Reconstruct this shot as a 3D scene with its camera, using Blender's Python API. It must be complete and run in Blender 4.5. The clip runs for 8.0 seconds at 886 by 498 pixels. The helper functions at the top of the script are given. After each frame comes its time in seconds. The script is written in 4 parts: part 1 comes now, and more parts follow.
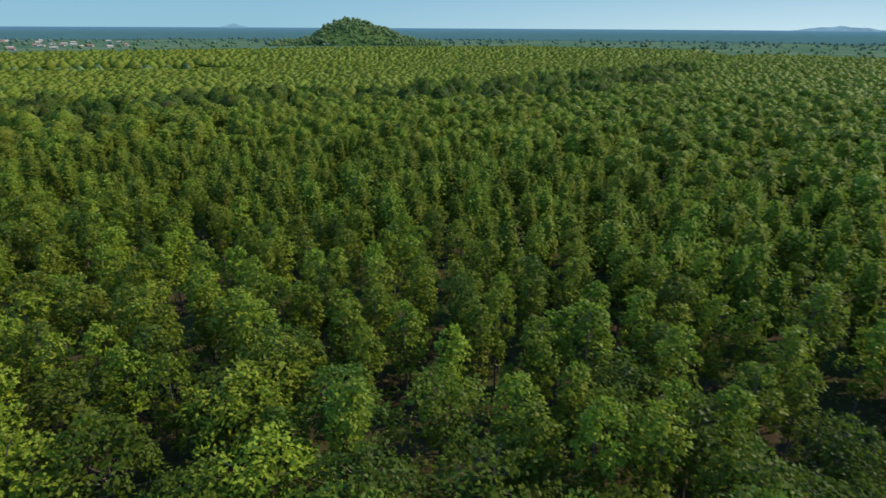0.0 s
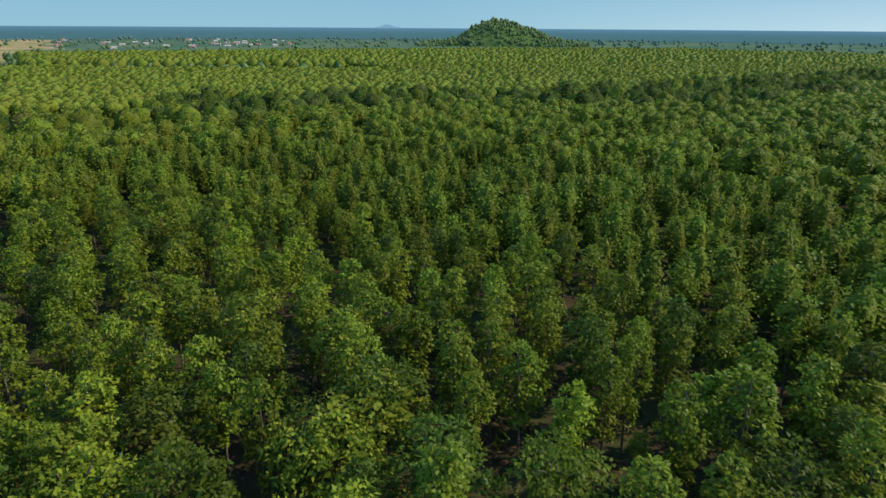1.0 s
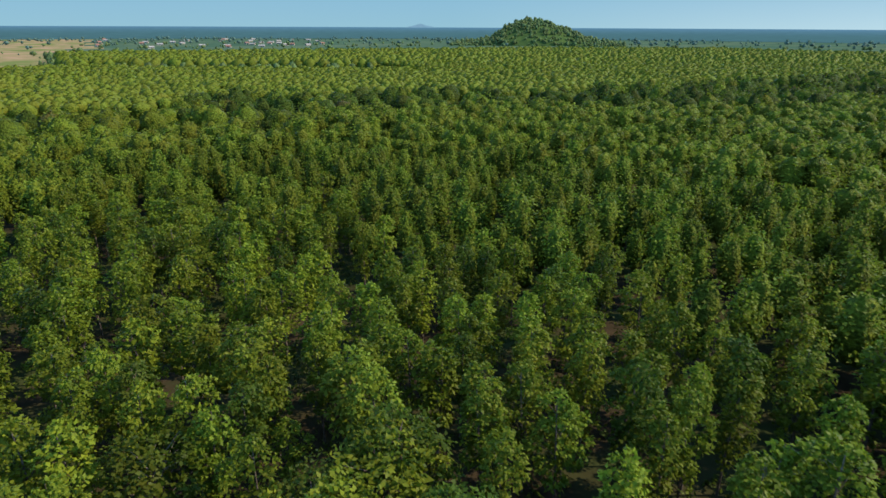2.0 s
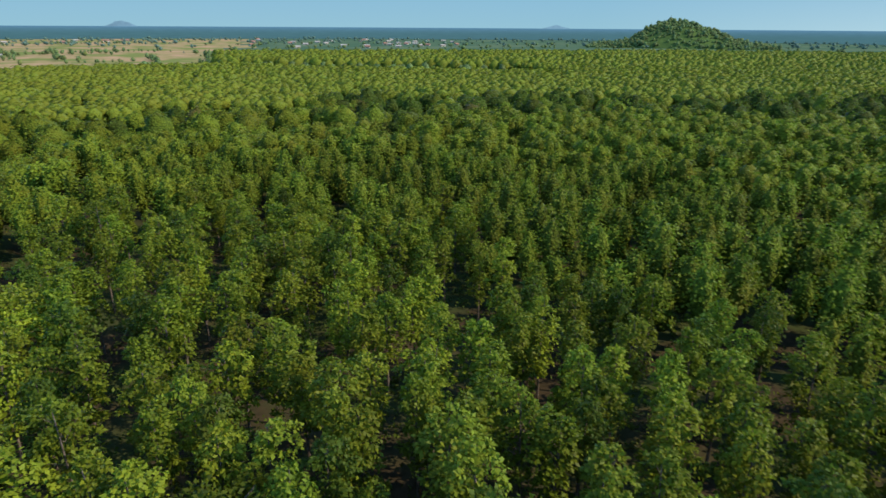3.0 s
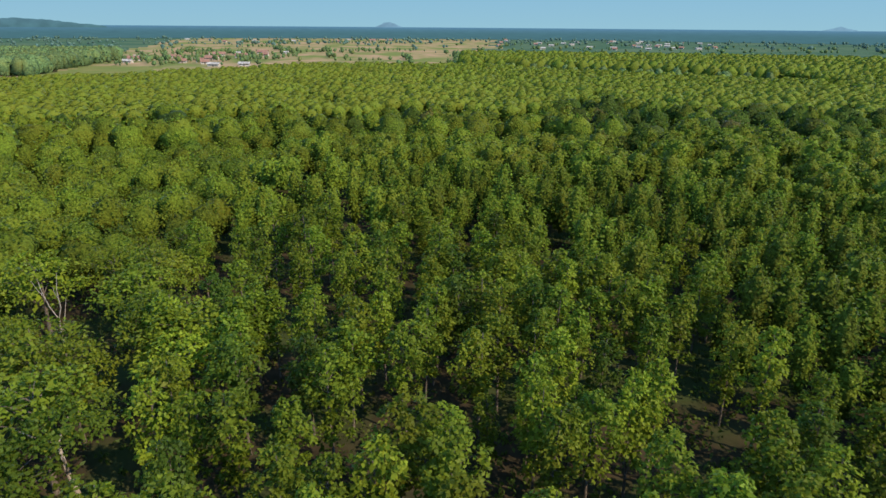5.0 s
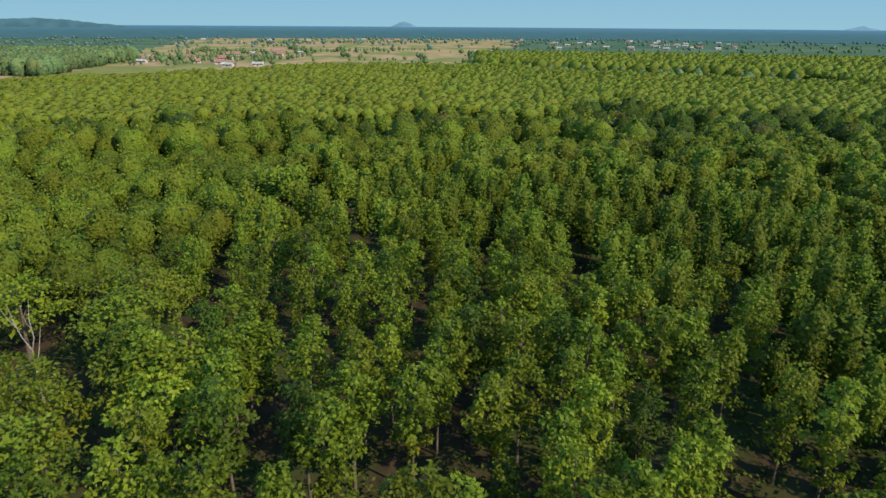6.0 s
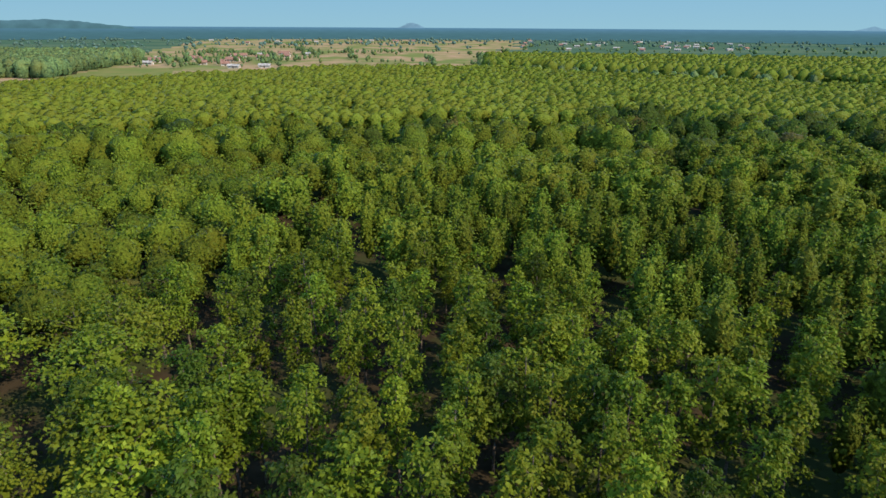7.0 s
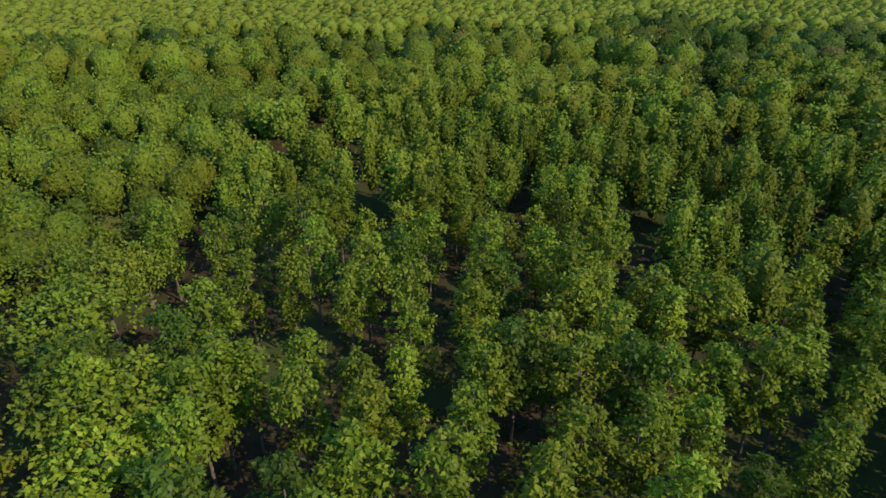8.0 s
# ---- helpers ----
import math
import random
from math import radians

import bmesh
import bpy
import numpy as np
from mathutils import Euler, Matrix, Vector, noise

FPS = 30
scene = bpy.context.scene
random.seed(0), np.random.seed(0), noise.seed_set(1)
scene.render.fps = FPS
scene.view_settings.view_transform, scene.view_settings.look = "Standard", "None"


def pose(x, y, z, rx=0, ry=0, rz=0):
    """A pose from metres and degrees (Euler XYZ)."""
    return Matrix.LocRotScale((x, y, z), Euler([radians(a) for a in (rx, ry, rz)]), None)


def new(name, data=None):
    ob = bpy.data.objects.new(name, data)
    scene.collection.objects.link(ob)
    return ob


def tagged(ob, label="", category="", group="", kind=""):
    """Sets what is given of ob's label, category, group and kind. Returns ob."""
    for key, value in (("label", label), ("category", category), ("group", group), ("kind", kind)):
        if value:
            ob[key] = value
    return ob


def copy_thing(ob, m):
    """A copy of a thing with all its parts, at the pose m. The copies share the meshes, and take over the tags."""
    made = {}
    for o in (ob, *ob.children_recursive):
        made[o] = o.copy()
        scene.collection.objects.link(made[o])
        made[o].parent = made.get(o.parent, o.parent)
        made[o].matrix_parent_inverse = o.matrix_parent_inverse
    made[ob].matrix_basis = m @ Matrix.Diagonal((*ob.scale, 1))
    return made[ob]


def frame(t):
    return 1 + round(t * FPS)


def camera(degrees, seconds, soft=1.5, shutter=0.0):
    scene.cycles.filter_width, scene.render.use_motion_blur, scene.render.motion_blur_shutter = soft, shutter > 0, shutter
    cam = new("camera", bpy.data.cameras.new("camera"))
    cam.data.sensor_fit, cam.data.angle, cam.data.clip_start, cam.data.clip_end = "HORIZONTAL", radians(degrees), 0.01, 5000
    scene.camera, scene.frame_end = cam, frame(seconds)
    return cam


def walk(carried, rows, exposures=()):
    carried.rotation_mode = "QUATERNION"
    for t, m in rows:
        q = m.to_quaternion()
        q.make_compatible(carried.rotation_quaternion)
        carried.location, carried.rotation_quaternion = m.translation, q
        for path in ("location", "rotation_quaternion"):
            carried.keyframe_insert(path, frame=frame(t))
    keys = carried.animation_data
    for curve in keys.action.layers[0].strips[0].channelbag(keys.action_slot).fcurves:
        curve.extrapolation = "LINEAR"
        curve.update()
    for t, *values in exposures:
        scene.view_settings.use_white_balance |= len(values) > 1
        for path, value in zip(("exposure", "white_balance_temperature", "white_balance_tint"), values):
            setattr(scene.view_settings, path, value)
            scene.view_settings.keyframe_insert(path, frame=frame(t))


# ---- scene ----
cam = camera(70.8, 8.0, soft=1.5, shutter=0.25)
# seconds, eye, yaw to the left of +y, pitch, roll
ROWS = [
    (0, 0.00, 0.00, 30.03, 32.31, -19.68, 0.32),
    (0.5, -1.58, 2.66, 30.01, 39.14, -19.71, 0.37),
    (1, -3.45, 5.54, 30.02, 45.04, -19.69, 0.38),
    (1.2, -4.20, 6.52, 30.00, 45.74, -19.72, 0.34),
    (2.3, -9.49, 11.37, 29.88, 50.47, -19.73, 0.27),
    (2.5, -10.65, 12.24, 29.89, 53.01, -19.71, 0.28),
    (3, -13.49, 14.30, 29.92, 59.56, -19.72, 0.37),
    (3.5, -16.17, 15.98, 29.93, 65.67, -19.77, 0.45),
    (4, -19.34, 17.56, 29.93, 72.37, -19.77, 0.46),
    (4.5, -22.30, 18.67, 29.94, 77.75, -19.79, 0.44),
    (5, -25.57, 19.62, 29.97, 80.80, -19.75, 0.45),
    (5.2, -26.71, 19.85, 29.95, 81.12, -19.75, 0.37),
    (6.3, -33.82, 20.68, 30.04, 82.44, -19.77, 0.41),
    (6.5, -35.28, 20.77, 30.09, 82.59, -19.74, 0.38),
    (7, -38.88, 20.88, 30.14, 82.83, -19.72, 0.34),
    (7.5, -41.99, 20.89, 30.11, 82.99, -19.78, 0.36),
    (7.6, -42.64, 20.90, 30.11, 83.01, -21.21, 0.38),
    (7.7, -43.29, 20.91, 30.12, 83.03, -22.88, 0.38),
    (7.8, -43.93, 20.92, 30.12, 83.04, -25.23, 0.38),
    (7.9, -44.58, 20.93, 30.13, 83.06, -26.78, 0.38),
    (8, -45.23, 20.94, 30.13, 83.08, -27.70, 0.45),
]
walk(cam, [(t, pose(x, y, z, 0, 0, yaw) @ pose(0, 0, 0, 90 + pitch) @ pose(0, 0, 0, 0, 0, roll)) for t, x, y, z, yaw, pitch, roll in ROWS])

# ---- world, sun, exposure ----
EXPOSURE = 1.60
SUN_YAW, SUN_HEIGHT = -41.0, 37.0
world = bpy.data.worlds.new("world")
scene.world = world
world.use_nodes = True
wn = world.node_tree
sky = wn.nodes.new("ShaderNodeTexSky")
sky.sky_type, sky.sun_disc = "NISHITA", False
sky.sun_elevation, sky.sun_rotation = radians(SUN_HEIGHT), radians(-SUN_YAW)
sky.altitude, sky.air_density, sky.dust_density, sky.ozone_density = 50, 0.8, 0.0, 5.0
tint = wn.nodes.new("ShaderNodeMix")
tint.data_type, tint.blend_type = "RGBA", "MULTIPLY"
tint.inputs[0].default_value, tint.inputs[7].default_value = 1.0, (0.80, 0.92, 0.88, 1)
wn.links.new(sky.outputs[0], tint.inputs[6])
wn.links.new(tint.outputs[2], wn.nodes["Background"].inputs[0])
wn.nodes["Background"].inputs[1].default_value = 0.20
sun = new("sun", bpy.data.lights.new("sun", "SUN"))
sun.data.energy, sun.data.angle, sun.data.color = 2.38, radians(0.6), (1.0, 0.885, 0.70)
sun.matrix_world = pose(0, 0, 200, 90 - SUN_HEIGHT, 0, 180 + SUN_YAW)
scene.view_settings.exposure = EXPOSURE


# ---- materials ----
def material(name):
    """A material with nodes, its tree, its principled shader and a way to add nodes."""
    m = bpy.data.materials.new(name)
    m.use_nodes = True
    tree = m.node_tree
    return m, tree, tree.nodes["Principled BSDF"]


def add(tree, kind, **inputs):
    n = tree.nodes.new(kind)
    for key, value in inputs.items():
        n.inputs[key.replace("_", " ")].default_value = value
    return n


def mix(tree, fac, a, b):
    """A colour mix; each of fac, a and b is a socket or a value."""
    n = tree.nodes.new("ShaderNodeMix")
    n.data_type = "RGBA"
    for socket, v in ((n.inputs[0], fac), (n.inputs[6], a), (n.inputs[7], b)):
        if isinstance(v, bpy.types.NodeSocket):
            tree.links.new(v, socket)
        else:
            socket.default_value = v if isinstance(v, float) else (*v, 1)
    return n.outputs[2]


def ramp(tree, socket, low, high):
    n = tree.nodes.new("ShaderNodeMapRange")
    n.inputs[1].default_value, n.inputs[2].default_value = low, high
    tree.links.new(socket, n.inputs[0])
    return n.outputs[0]


def noise_at(tree, scale, detail=3.0, stretch=None):
    """Noise over the world's metres."""
    g = tree.nodes.new("ShaderNodeNewGeometry")
    n = add(tree, "ShaderNodeTexNoise", Scale=scale, Detail=detail)
    if stretch:
        s = tree.nodes.new("ShaderNodeVectorMath")
        s.operation = "MULTIPLY"
        s.inputs[1].default_value = stretch
        tree.links.new(g.outputs["Position"], s.inputs[0])
        tree.links.new(s.outputs[0], n.inputs["Vector"])
    else:
        tree.links.new(g.outputs["Position"], n.inputs["Vector"])
    return n.outputs[0]


def tree_tone(tree):
    """A number from 0 to 1 for each tree: the object's own, or that stored on the leaves of a joined wood."""
    o = tree.nodes.new("ShaderNodeObjectInfo")
    a = tree.nodes.new("ShaderNodeAttribute")
    a.attribute_name = "tone"
    joined = tree.nodes.new("ShaderNodeMath")
    joined.operation = "GREATER_THAN"
    joined.inputs[1].default_value = 5.0
    tree.links.new(a.outputs["Fac"], joined.inputs[0])
    own = tree.nodes.new("ShaderNodeMath")
    own.operation = "SUBTRACT"
    own.inputs[1].default_value = 10.0
    tree.links.new(a.outputs["Fac"], own.inputs[0])
    pick = tree.nodes.new("ShaderNodeMix")
    tree.links.new(joined.outputs[0], pick.inputs[0])
    tree.links.new(o.outputs["Random"], pick.inputs[2])
    tree.links.new(own.outputs[0], pick.inputs[3])
    return pick.outputs[0]


def leaf_material(name, dark, light, warm, gloss=0.5, shine=0.08, glow=0.42, vary=0.55):
    """Leaves: each leaf differs a little, each tree more, and light passes through."""
    m, tree, p = material(name)
    g = tree.nodes.new("ShaderNodeNewGeometry")
    tone = tree_tone(tree)
    colour = mix(tree, g.outputs["Random Per Island"], dark, light)
    colour = mix(tree, ramp(tree, noise_at(tree, 0.16, 1.0), 0.50, 0.85), colour, warm)
    bright = add(tree, "ShaderNodeHueSaturation", Saturation=1.0, Fac=1.0)
    tree.links.new(colour, bright.inputs["Color"])
    wave = ramp(tree, noise_at(tree, 0.3, 4.0), 0.35, 0.65)
    value = tree.nodes.new("ShaderNodeMath")
    value.operation = "MULTIPLY_ADD"
    value.inputs[1].default_value, value.inputs[2].default_value = 0.30, 0.85
    tree.links.new(wave, value.inputs[0])
    each = tree.nodes.new("ShaderNodeMath")
    each.operation = "MULTIPLY_ADD"
    each.inputs[1].default_value, each.inputs[2].default_value = vary, 0.99 - 0.5 * vary
    tree.links.new(tone, each.inputs[0])
    both = tree.nodes.new("ShaderNodeMath")
    both.operation = "MULTIPLY"
    tree.links.new(value.outputs[0], both.inputs[0])
    tree.links.new(each.outputs[0], both.inputs[1])
    tree.links.new(both.outputs[0], bright.inputs["Value"])
    tint = tree.nodes.new("ShaderNodeMath")
    tint.operation = "MULTIPLY_ADD"
    tint.inputs[1].default_value, tint.inputs[2].default_value = 0.022, 0.480
    tree.links.new(tone, tint.inputs[0])
    tree.links.new(tint.outputs[0], bright.inputs["Hue"])
    tree.links.new(bright.outputs[0], p.inputs["Base Color"])
    p.inputs["Roughness"].default_value = gloss
    p.inputs["Specular IOR Level"].default_value = shine
    t = tree.nodes.new("ShaderNodeBsdfTranslucent")
    tree.links.new(mix(tree, 0.5, bright.outputs[0], (0.10, 0.16, 0.01)), t.inputs[0])
    mixed = tree.nodes.new("ShaderNodeMixShader")
    mixed.inputs[0].default_value = glow
    tree.links.new(p.outputs[0], mixed.inputs[1])
    tree.links.new(t.outputs[0], mixed.inputs[2])
    tree.links.new(mixed.outputs[0], tree.nodes["Material Output"].inputs[0])
    return m


def canopy_material(name, dark, light, warm, scale=2.2, relief=0.35, vary=0.5, deep=0.5):
    """Close-packed foliage of a crown seen from afar: small leafy lumps with shade painted into the hollows, each tree
    of its own tone.
    """
    m, tree, p = material(name)
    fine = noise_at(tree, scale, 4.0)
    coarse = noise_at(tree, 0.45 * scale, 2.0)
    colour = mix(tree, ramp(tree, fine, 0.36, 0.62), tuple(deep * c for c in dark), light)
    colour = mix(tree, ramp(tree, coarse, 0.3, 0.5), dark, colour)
    colour = mix(tree, ramp(tree, noise_at(tree, 0.16, 1.0), 0.50, 0.85), colour, warm)
    bright = add(tree, "ShaderNodeHueSaturation", Saturation=1.0, Fac=1.0)
    tree.links.new(colour, bright.inputs["Color"])
    tone = tree_tone(tree)
    for socket, size, base in (("Value", vary, 1.0 - 0.5 * vary), ("Hue", 0.022, 0.484)):
        n = tree.nodes.new("ShaderNodeMath")
        n.operation = "MULTIPLY_ADD"
        n.inputs[1].default_value, n.inputs[2].default_value = size, base
        tree.links.new(tone, n.inputs[0])
        tree.links.new(n.outputs[0], bright.inputs[socket])
    tree.links.new(bright.outputs[0], p.inputs["Base Color"])
    p.inputs["Roughness"].default_value, p.inputs["Specular IOR Level"].default_value = 0.7, 0.05
    bmp = add(tree, "ShaderNodeBump", Strength=0.9, Distance=relief)
    tree.links.new(fine, bmp.inputs["Height"])
    tree.links.new(bmp.outputs[0], p.inputs["Normal"])
    return m


def rough_material(name, a, b, scale=1.0, rough=0.9, bump=0.0, detail=5.0, low=0.35, high=0.65, third=None, third_scale=0.05, stretch=None):
    """A matt surface of two colours in patches, a third in large stains, and fine relief."""
    m, tree, p = material(name)
    n = noise_at(tree, scale, detail, stretch)
    colour = mix(tree, ramp(tree, n, low, high), a, b)
    if third:
        colour = mix(tree, ramp(tree, noise_at(tree, third_scale, 3.0, stretch), 0.45, 0.6), colour, third)
    tree.links.new(colour, p.inputs["Base Color"])
    p.inputs["Roughness"].default_value = rough
    p.inputs["Specular IOR Level"].default_value = 0.0
    if bump:
        bmp = add(tree, "ShaderNodeBump", Strength=0.6, Distance=bump)
        tree.links.new(n, bmp.inputs["Height"])
        tree.links.new(bmp.outputs[0], p.inputs["Normal"])
    return m


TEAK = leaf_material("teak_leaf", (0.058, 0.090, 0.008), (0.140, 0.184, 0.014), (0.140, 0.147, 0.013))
TEAK_MID = leaf_material("bright_teak_leaf", (0.106, 0.142, 0.012), (0.130, 0.168, 0.014), (0.155, 0.166, 0.016), vary=0.5)
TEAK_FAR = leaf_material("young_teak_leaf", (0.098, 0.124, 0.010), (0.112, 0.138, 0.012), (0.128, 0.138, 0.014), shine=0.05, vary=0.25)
BROAD = leaf_material("broad_leaf", (0.047, 0.073, 0.007), (0.072, 0.104, 0.009), (0.097, 0.111, 0.011))
OLIVE = leaf_material("olive_leaf", (0.090, 0.088, 0.016), (0.125, 0.118, 0.022), (0.140, 0.110, 0.026))
DARK = leaf_material("dark_leaf", (0.038, 0.066, 0.008), (0.058, 0.090, 0.010), (0.075, 0.092, 0.012))
LIGHT_FAR = leaf_material("pale_teak_leaf", (0.106, 0.129, 0.010), (0.122, 0.146, 0.013), (0.139, 0.142, 0.014), shine=0.05, vary=0.35)
LIGHT = leaf_material("light_leaf", (0.095, 0.130, 0.010), (0.185, 0.225, 0.016), (0.180, 0.195, 0.016))
SHRUB = leaf_material("shrub_leaf", (0.044, 0.064, 0.010), (0.076, 0.104, 0.014), (0.092, 0.080, 0.020))
# far leaf: bluish, the haze of distance painted into the green
HAZED_FAR_LEAF = leaf_material("hazed_far_leaf", (0.056, 0.112, 0.082), (0.080, 0.138, 0.098), (0.09, 0.14, 0.08))
# leaf of hill and distant trees: paler and bluer, haze mixed into its colour
HAZED_LEAF = leaf_material("hazed_leaf", (0.075, 0.120, 0.042), (0.112, 0.160, 0.052), (0.150, 0.165, 0.042), shine=0.05)
# most shells are darker than their leaves, with inner crown shade painted in
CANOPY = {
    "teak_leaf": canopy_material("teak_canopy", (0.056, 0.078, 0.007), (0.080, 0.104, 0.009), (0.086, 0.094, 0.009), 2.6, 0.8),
    "bright_teak_leaf": canopy_material("bright_teak_canopy", (0.072, 0.096, 0.008), (0.100, 0.126, 0.010), (0.112, 0.118, 0.011), 2.6, 0.8),
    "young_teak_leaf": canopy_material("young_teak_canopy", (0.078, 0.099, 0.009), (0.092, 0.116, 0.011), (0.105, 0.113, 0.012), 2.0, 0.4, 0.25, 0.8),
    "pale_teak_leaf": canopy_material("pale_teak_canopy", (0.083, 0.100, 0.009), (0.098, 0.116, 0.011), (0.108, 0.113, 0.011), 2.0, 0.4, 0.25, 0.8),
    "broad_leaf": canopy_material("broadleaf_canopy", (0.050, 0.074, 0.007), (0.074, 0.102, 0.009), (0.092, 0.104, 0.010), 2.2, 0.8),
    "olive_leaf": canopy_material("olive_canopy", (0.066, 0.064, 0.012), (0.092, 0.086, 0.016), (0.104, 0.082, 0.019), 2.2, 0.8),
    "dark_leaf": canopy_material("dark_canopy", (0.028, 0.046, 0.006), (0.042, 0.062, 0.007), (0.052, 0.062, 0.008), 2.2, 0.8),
    "hazed_leaf": canopy_material("hazed_hill_canopy", (0.068, 0.106, 0.038), (0.094, 0.136, 0.045), (0.122, 0.136, 0.036), 1.0, 0.6),
    "hazed_far_leaf": canopy_material("hazy_canopy", (0.066, 0.114, 0.088), (0.080, 0.128, 0.098), (0.086, 0.126, 0.084), 0.7, 0.4, 0.3),
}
BARK = rough_material("bark", (0.065, 0.05, 0.035), (0.14, 0.11, 0.085), 6.0, bump=0.02)
PALE_BARK = rough_material("pale_bark", (0.19, 0.145, 0.105), (0.32, 0.26, 0.20), 4.0, bump=0.02)
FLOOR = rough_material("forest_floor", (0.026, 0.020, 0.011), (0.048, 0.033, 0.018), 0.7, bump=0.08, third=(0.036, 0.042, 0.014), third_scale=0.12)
FIELD = rough_material("dry_field", (0.30, 0.185, 0.105), (0.20, 0.155, 0.065), 0.03, third=(0.12, 0.135, 0.04), third_scale=0.014, stretch=(1, 1.5, 1))
GRASS = rough_material("dry_grass", (0.155, 0.140, 0.045), (0.105, 0.128, 0.034), 0.05)
# far ground: its green is turned bluish by painted haze
HAZED_SCRUB = rough_material("hazed_far_scrub", (0.036, 0.072, 0.044), (0.055, 0.092, 0.050), 0.03, third=(0.070, 0.100, 0.055), third_scale=0.01)
TILE = rough_material("clay_tile", (0.17, 0.08, 0.055), (0.25, 0.14, 0.10), 0.8)
SHEET = rough_material("grey_sheet", (0.20, 0.175, 0.15), (0.36, 0.32, 0.27), 0.5)
HILLSIDE = rough_material("hillside", (0.035, 0.062, 0.018), (0.060, 0.090, 0.022), 0.08)
LIME = rough_material("limewash", (0.26, 0.21, 0.15), (0.42, 0.36, 0.28), 0.4)


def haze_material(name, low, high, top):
    """The far distance as a glow, kilometres of haze painted in: paler towards the horizon."""
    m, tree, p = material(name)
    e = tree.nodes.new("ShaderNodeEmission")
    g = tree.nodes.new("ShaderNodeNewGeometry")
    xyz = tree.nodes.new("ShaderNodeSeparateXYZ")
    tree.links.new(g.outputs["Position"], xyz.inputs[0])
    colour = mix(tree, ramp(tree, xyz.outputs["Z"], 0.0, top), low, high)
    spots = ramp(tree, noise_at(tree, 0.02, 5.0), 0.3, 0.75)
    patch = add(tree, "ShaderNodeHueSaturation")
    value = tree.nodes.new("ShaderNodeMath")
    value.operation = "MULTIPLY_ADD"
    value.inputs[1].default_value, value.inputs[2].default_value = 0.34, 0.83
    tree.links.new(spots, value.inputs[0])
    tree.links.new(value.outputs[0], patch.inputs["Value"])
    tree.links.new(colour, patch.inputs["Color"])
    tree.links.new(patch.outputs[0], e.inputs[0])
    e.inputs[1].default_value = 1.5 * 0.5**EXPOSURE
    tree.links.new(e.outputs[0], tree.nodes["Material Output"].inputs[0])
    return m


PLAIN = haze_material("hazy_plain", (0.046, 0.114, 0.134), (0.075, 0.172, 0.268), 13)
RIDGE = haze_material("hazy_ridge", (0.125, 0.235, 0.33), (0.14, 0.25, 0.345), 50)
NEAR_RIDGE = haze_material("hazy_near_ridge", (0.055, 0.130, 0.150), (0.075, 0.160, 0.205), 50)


# ---- mesh helpers ----
def leaf_mesh(name, quads, mat, tone=None, shells=None):
    """One mesh of folded four-cornered leaves from an array of n x 4 x 3; shells are the closed lumps of far crowns, as vertices and faces."""
    n = len(quads)
    verts, faces = quads.reshape(-1, 3), np.arange(4 * n, dtype=np.int32).reshape(-1, 4)
    if shells is not None:
        verts, faces = np.concatenate([verts, shells[0]]), np.concatenate([faces, 4 * n + shells[1]])
    me = bpy.data.meshes.new(name)
    me.vertices.add(len(verts))
    me.vertices.foreach_set("co", np.ascontiguousarray(verts, dtype=np.float32).ravel())
    me.loops.add(4 * len(faces))
    me.loops.foreach_set("vertex_index", np.ascontiguousarray(faces, dtype=np.int32).ravel())
    me.polygons.add(len(faces))
    me.polygons.foreach_set("loop_start", np.arange(0, 4 * len(faces), 4, dtype=np.int32))
    me.materials.append(mat)
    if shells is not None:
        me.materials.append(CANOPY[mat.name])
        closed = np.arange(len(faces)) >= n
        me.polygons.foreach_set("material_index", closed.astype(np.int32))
        me.polygons.foreach_set("use_smooth", closed)
    if tone is not None:
        me.attributes.new("tone", "FLOAT", "FACE").data.foreach_set("value", np.asarray(tone, dtype=np.float32))
    me.update(calc_edges=True)
    return me


def face_mesh(name, verts, faces, mat):
    me = bpy.data.meshes.new(name)
    me.from_pydata([tuple(map(float, v)) for v in verts], [], [tuple(map(int, f)) for f in faces])
    me.materials.append(mat)
    me.update()
    return me


def part(name, me, parent, label=""):
    ob = new(name, me)
    ob.parent = parent
    return tagged(ob, label)


def tube(points, radii, sides=6):
    """Vertices and faces of a tapered, bent limb."""
    verts, faces = [], []
    for (px, py, pz), r in zip(points, radii):
        for k in range(sides):
            a = 2 * math.pi * k / sides
            verts.append((px + r * math.cos(a), py + r * math.sin(a), pz))
    for i in range(len(points) - 1):
        for k in range(sides):
            a, b = i * sides + k, i * sides + (k + 1) % sides
            faces.append((a, b, b + sides, a + sides))
    return verts, faces


def unit(v):
    return v / np.maximum(np.linalg.norm(v, axis=-1, keepdims=True), 1e-6)


def leaves_at(places, out, length, width, rng, droop=0.55, flat=0.55, loose=0.36):
    """A folded leaf at each place, pointing outwards and down, its face to the sky more or less."""
    n = len(places)
    axis = unit(out + rng.normal(0, 0.55, (n, 3)) + (0, 0, -droop))
    up = unit(np.array((0, 0, flat)) + 0.75 * out * (1, 1, 0.5) + rng.normal(0, loose, (n, 3)))
    side = unit(np.cross(axis, up))
    up = np.cross(side, axis)
    size = rng.uniform(0.7, 1.25, (n, 1))
    a, b = length * size, width * size
    base = places - 0.4 * a * axis
    tip = places + 0.6 * a * axis - 0.10 * a * up
    left = places + 0.5 * b * side + 0.12 * b * up
    right = places - 0.5 * b * side + 0.12 * b * up
    return np.stack([base, left, tip, right], 1)


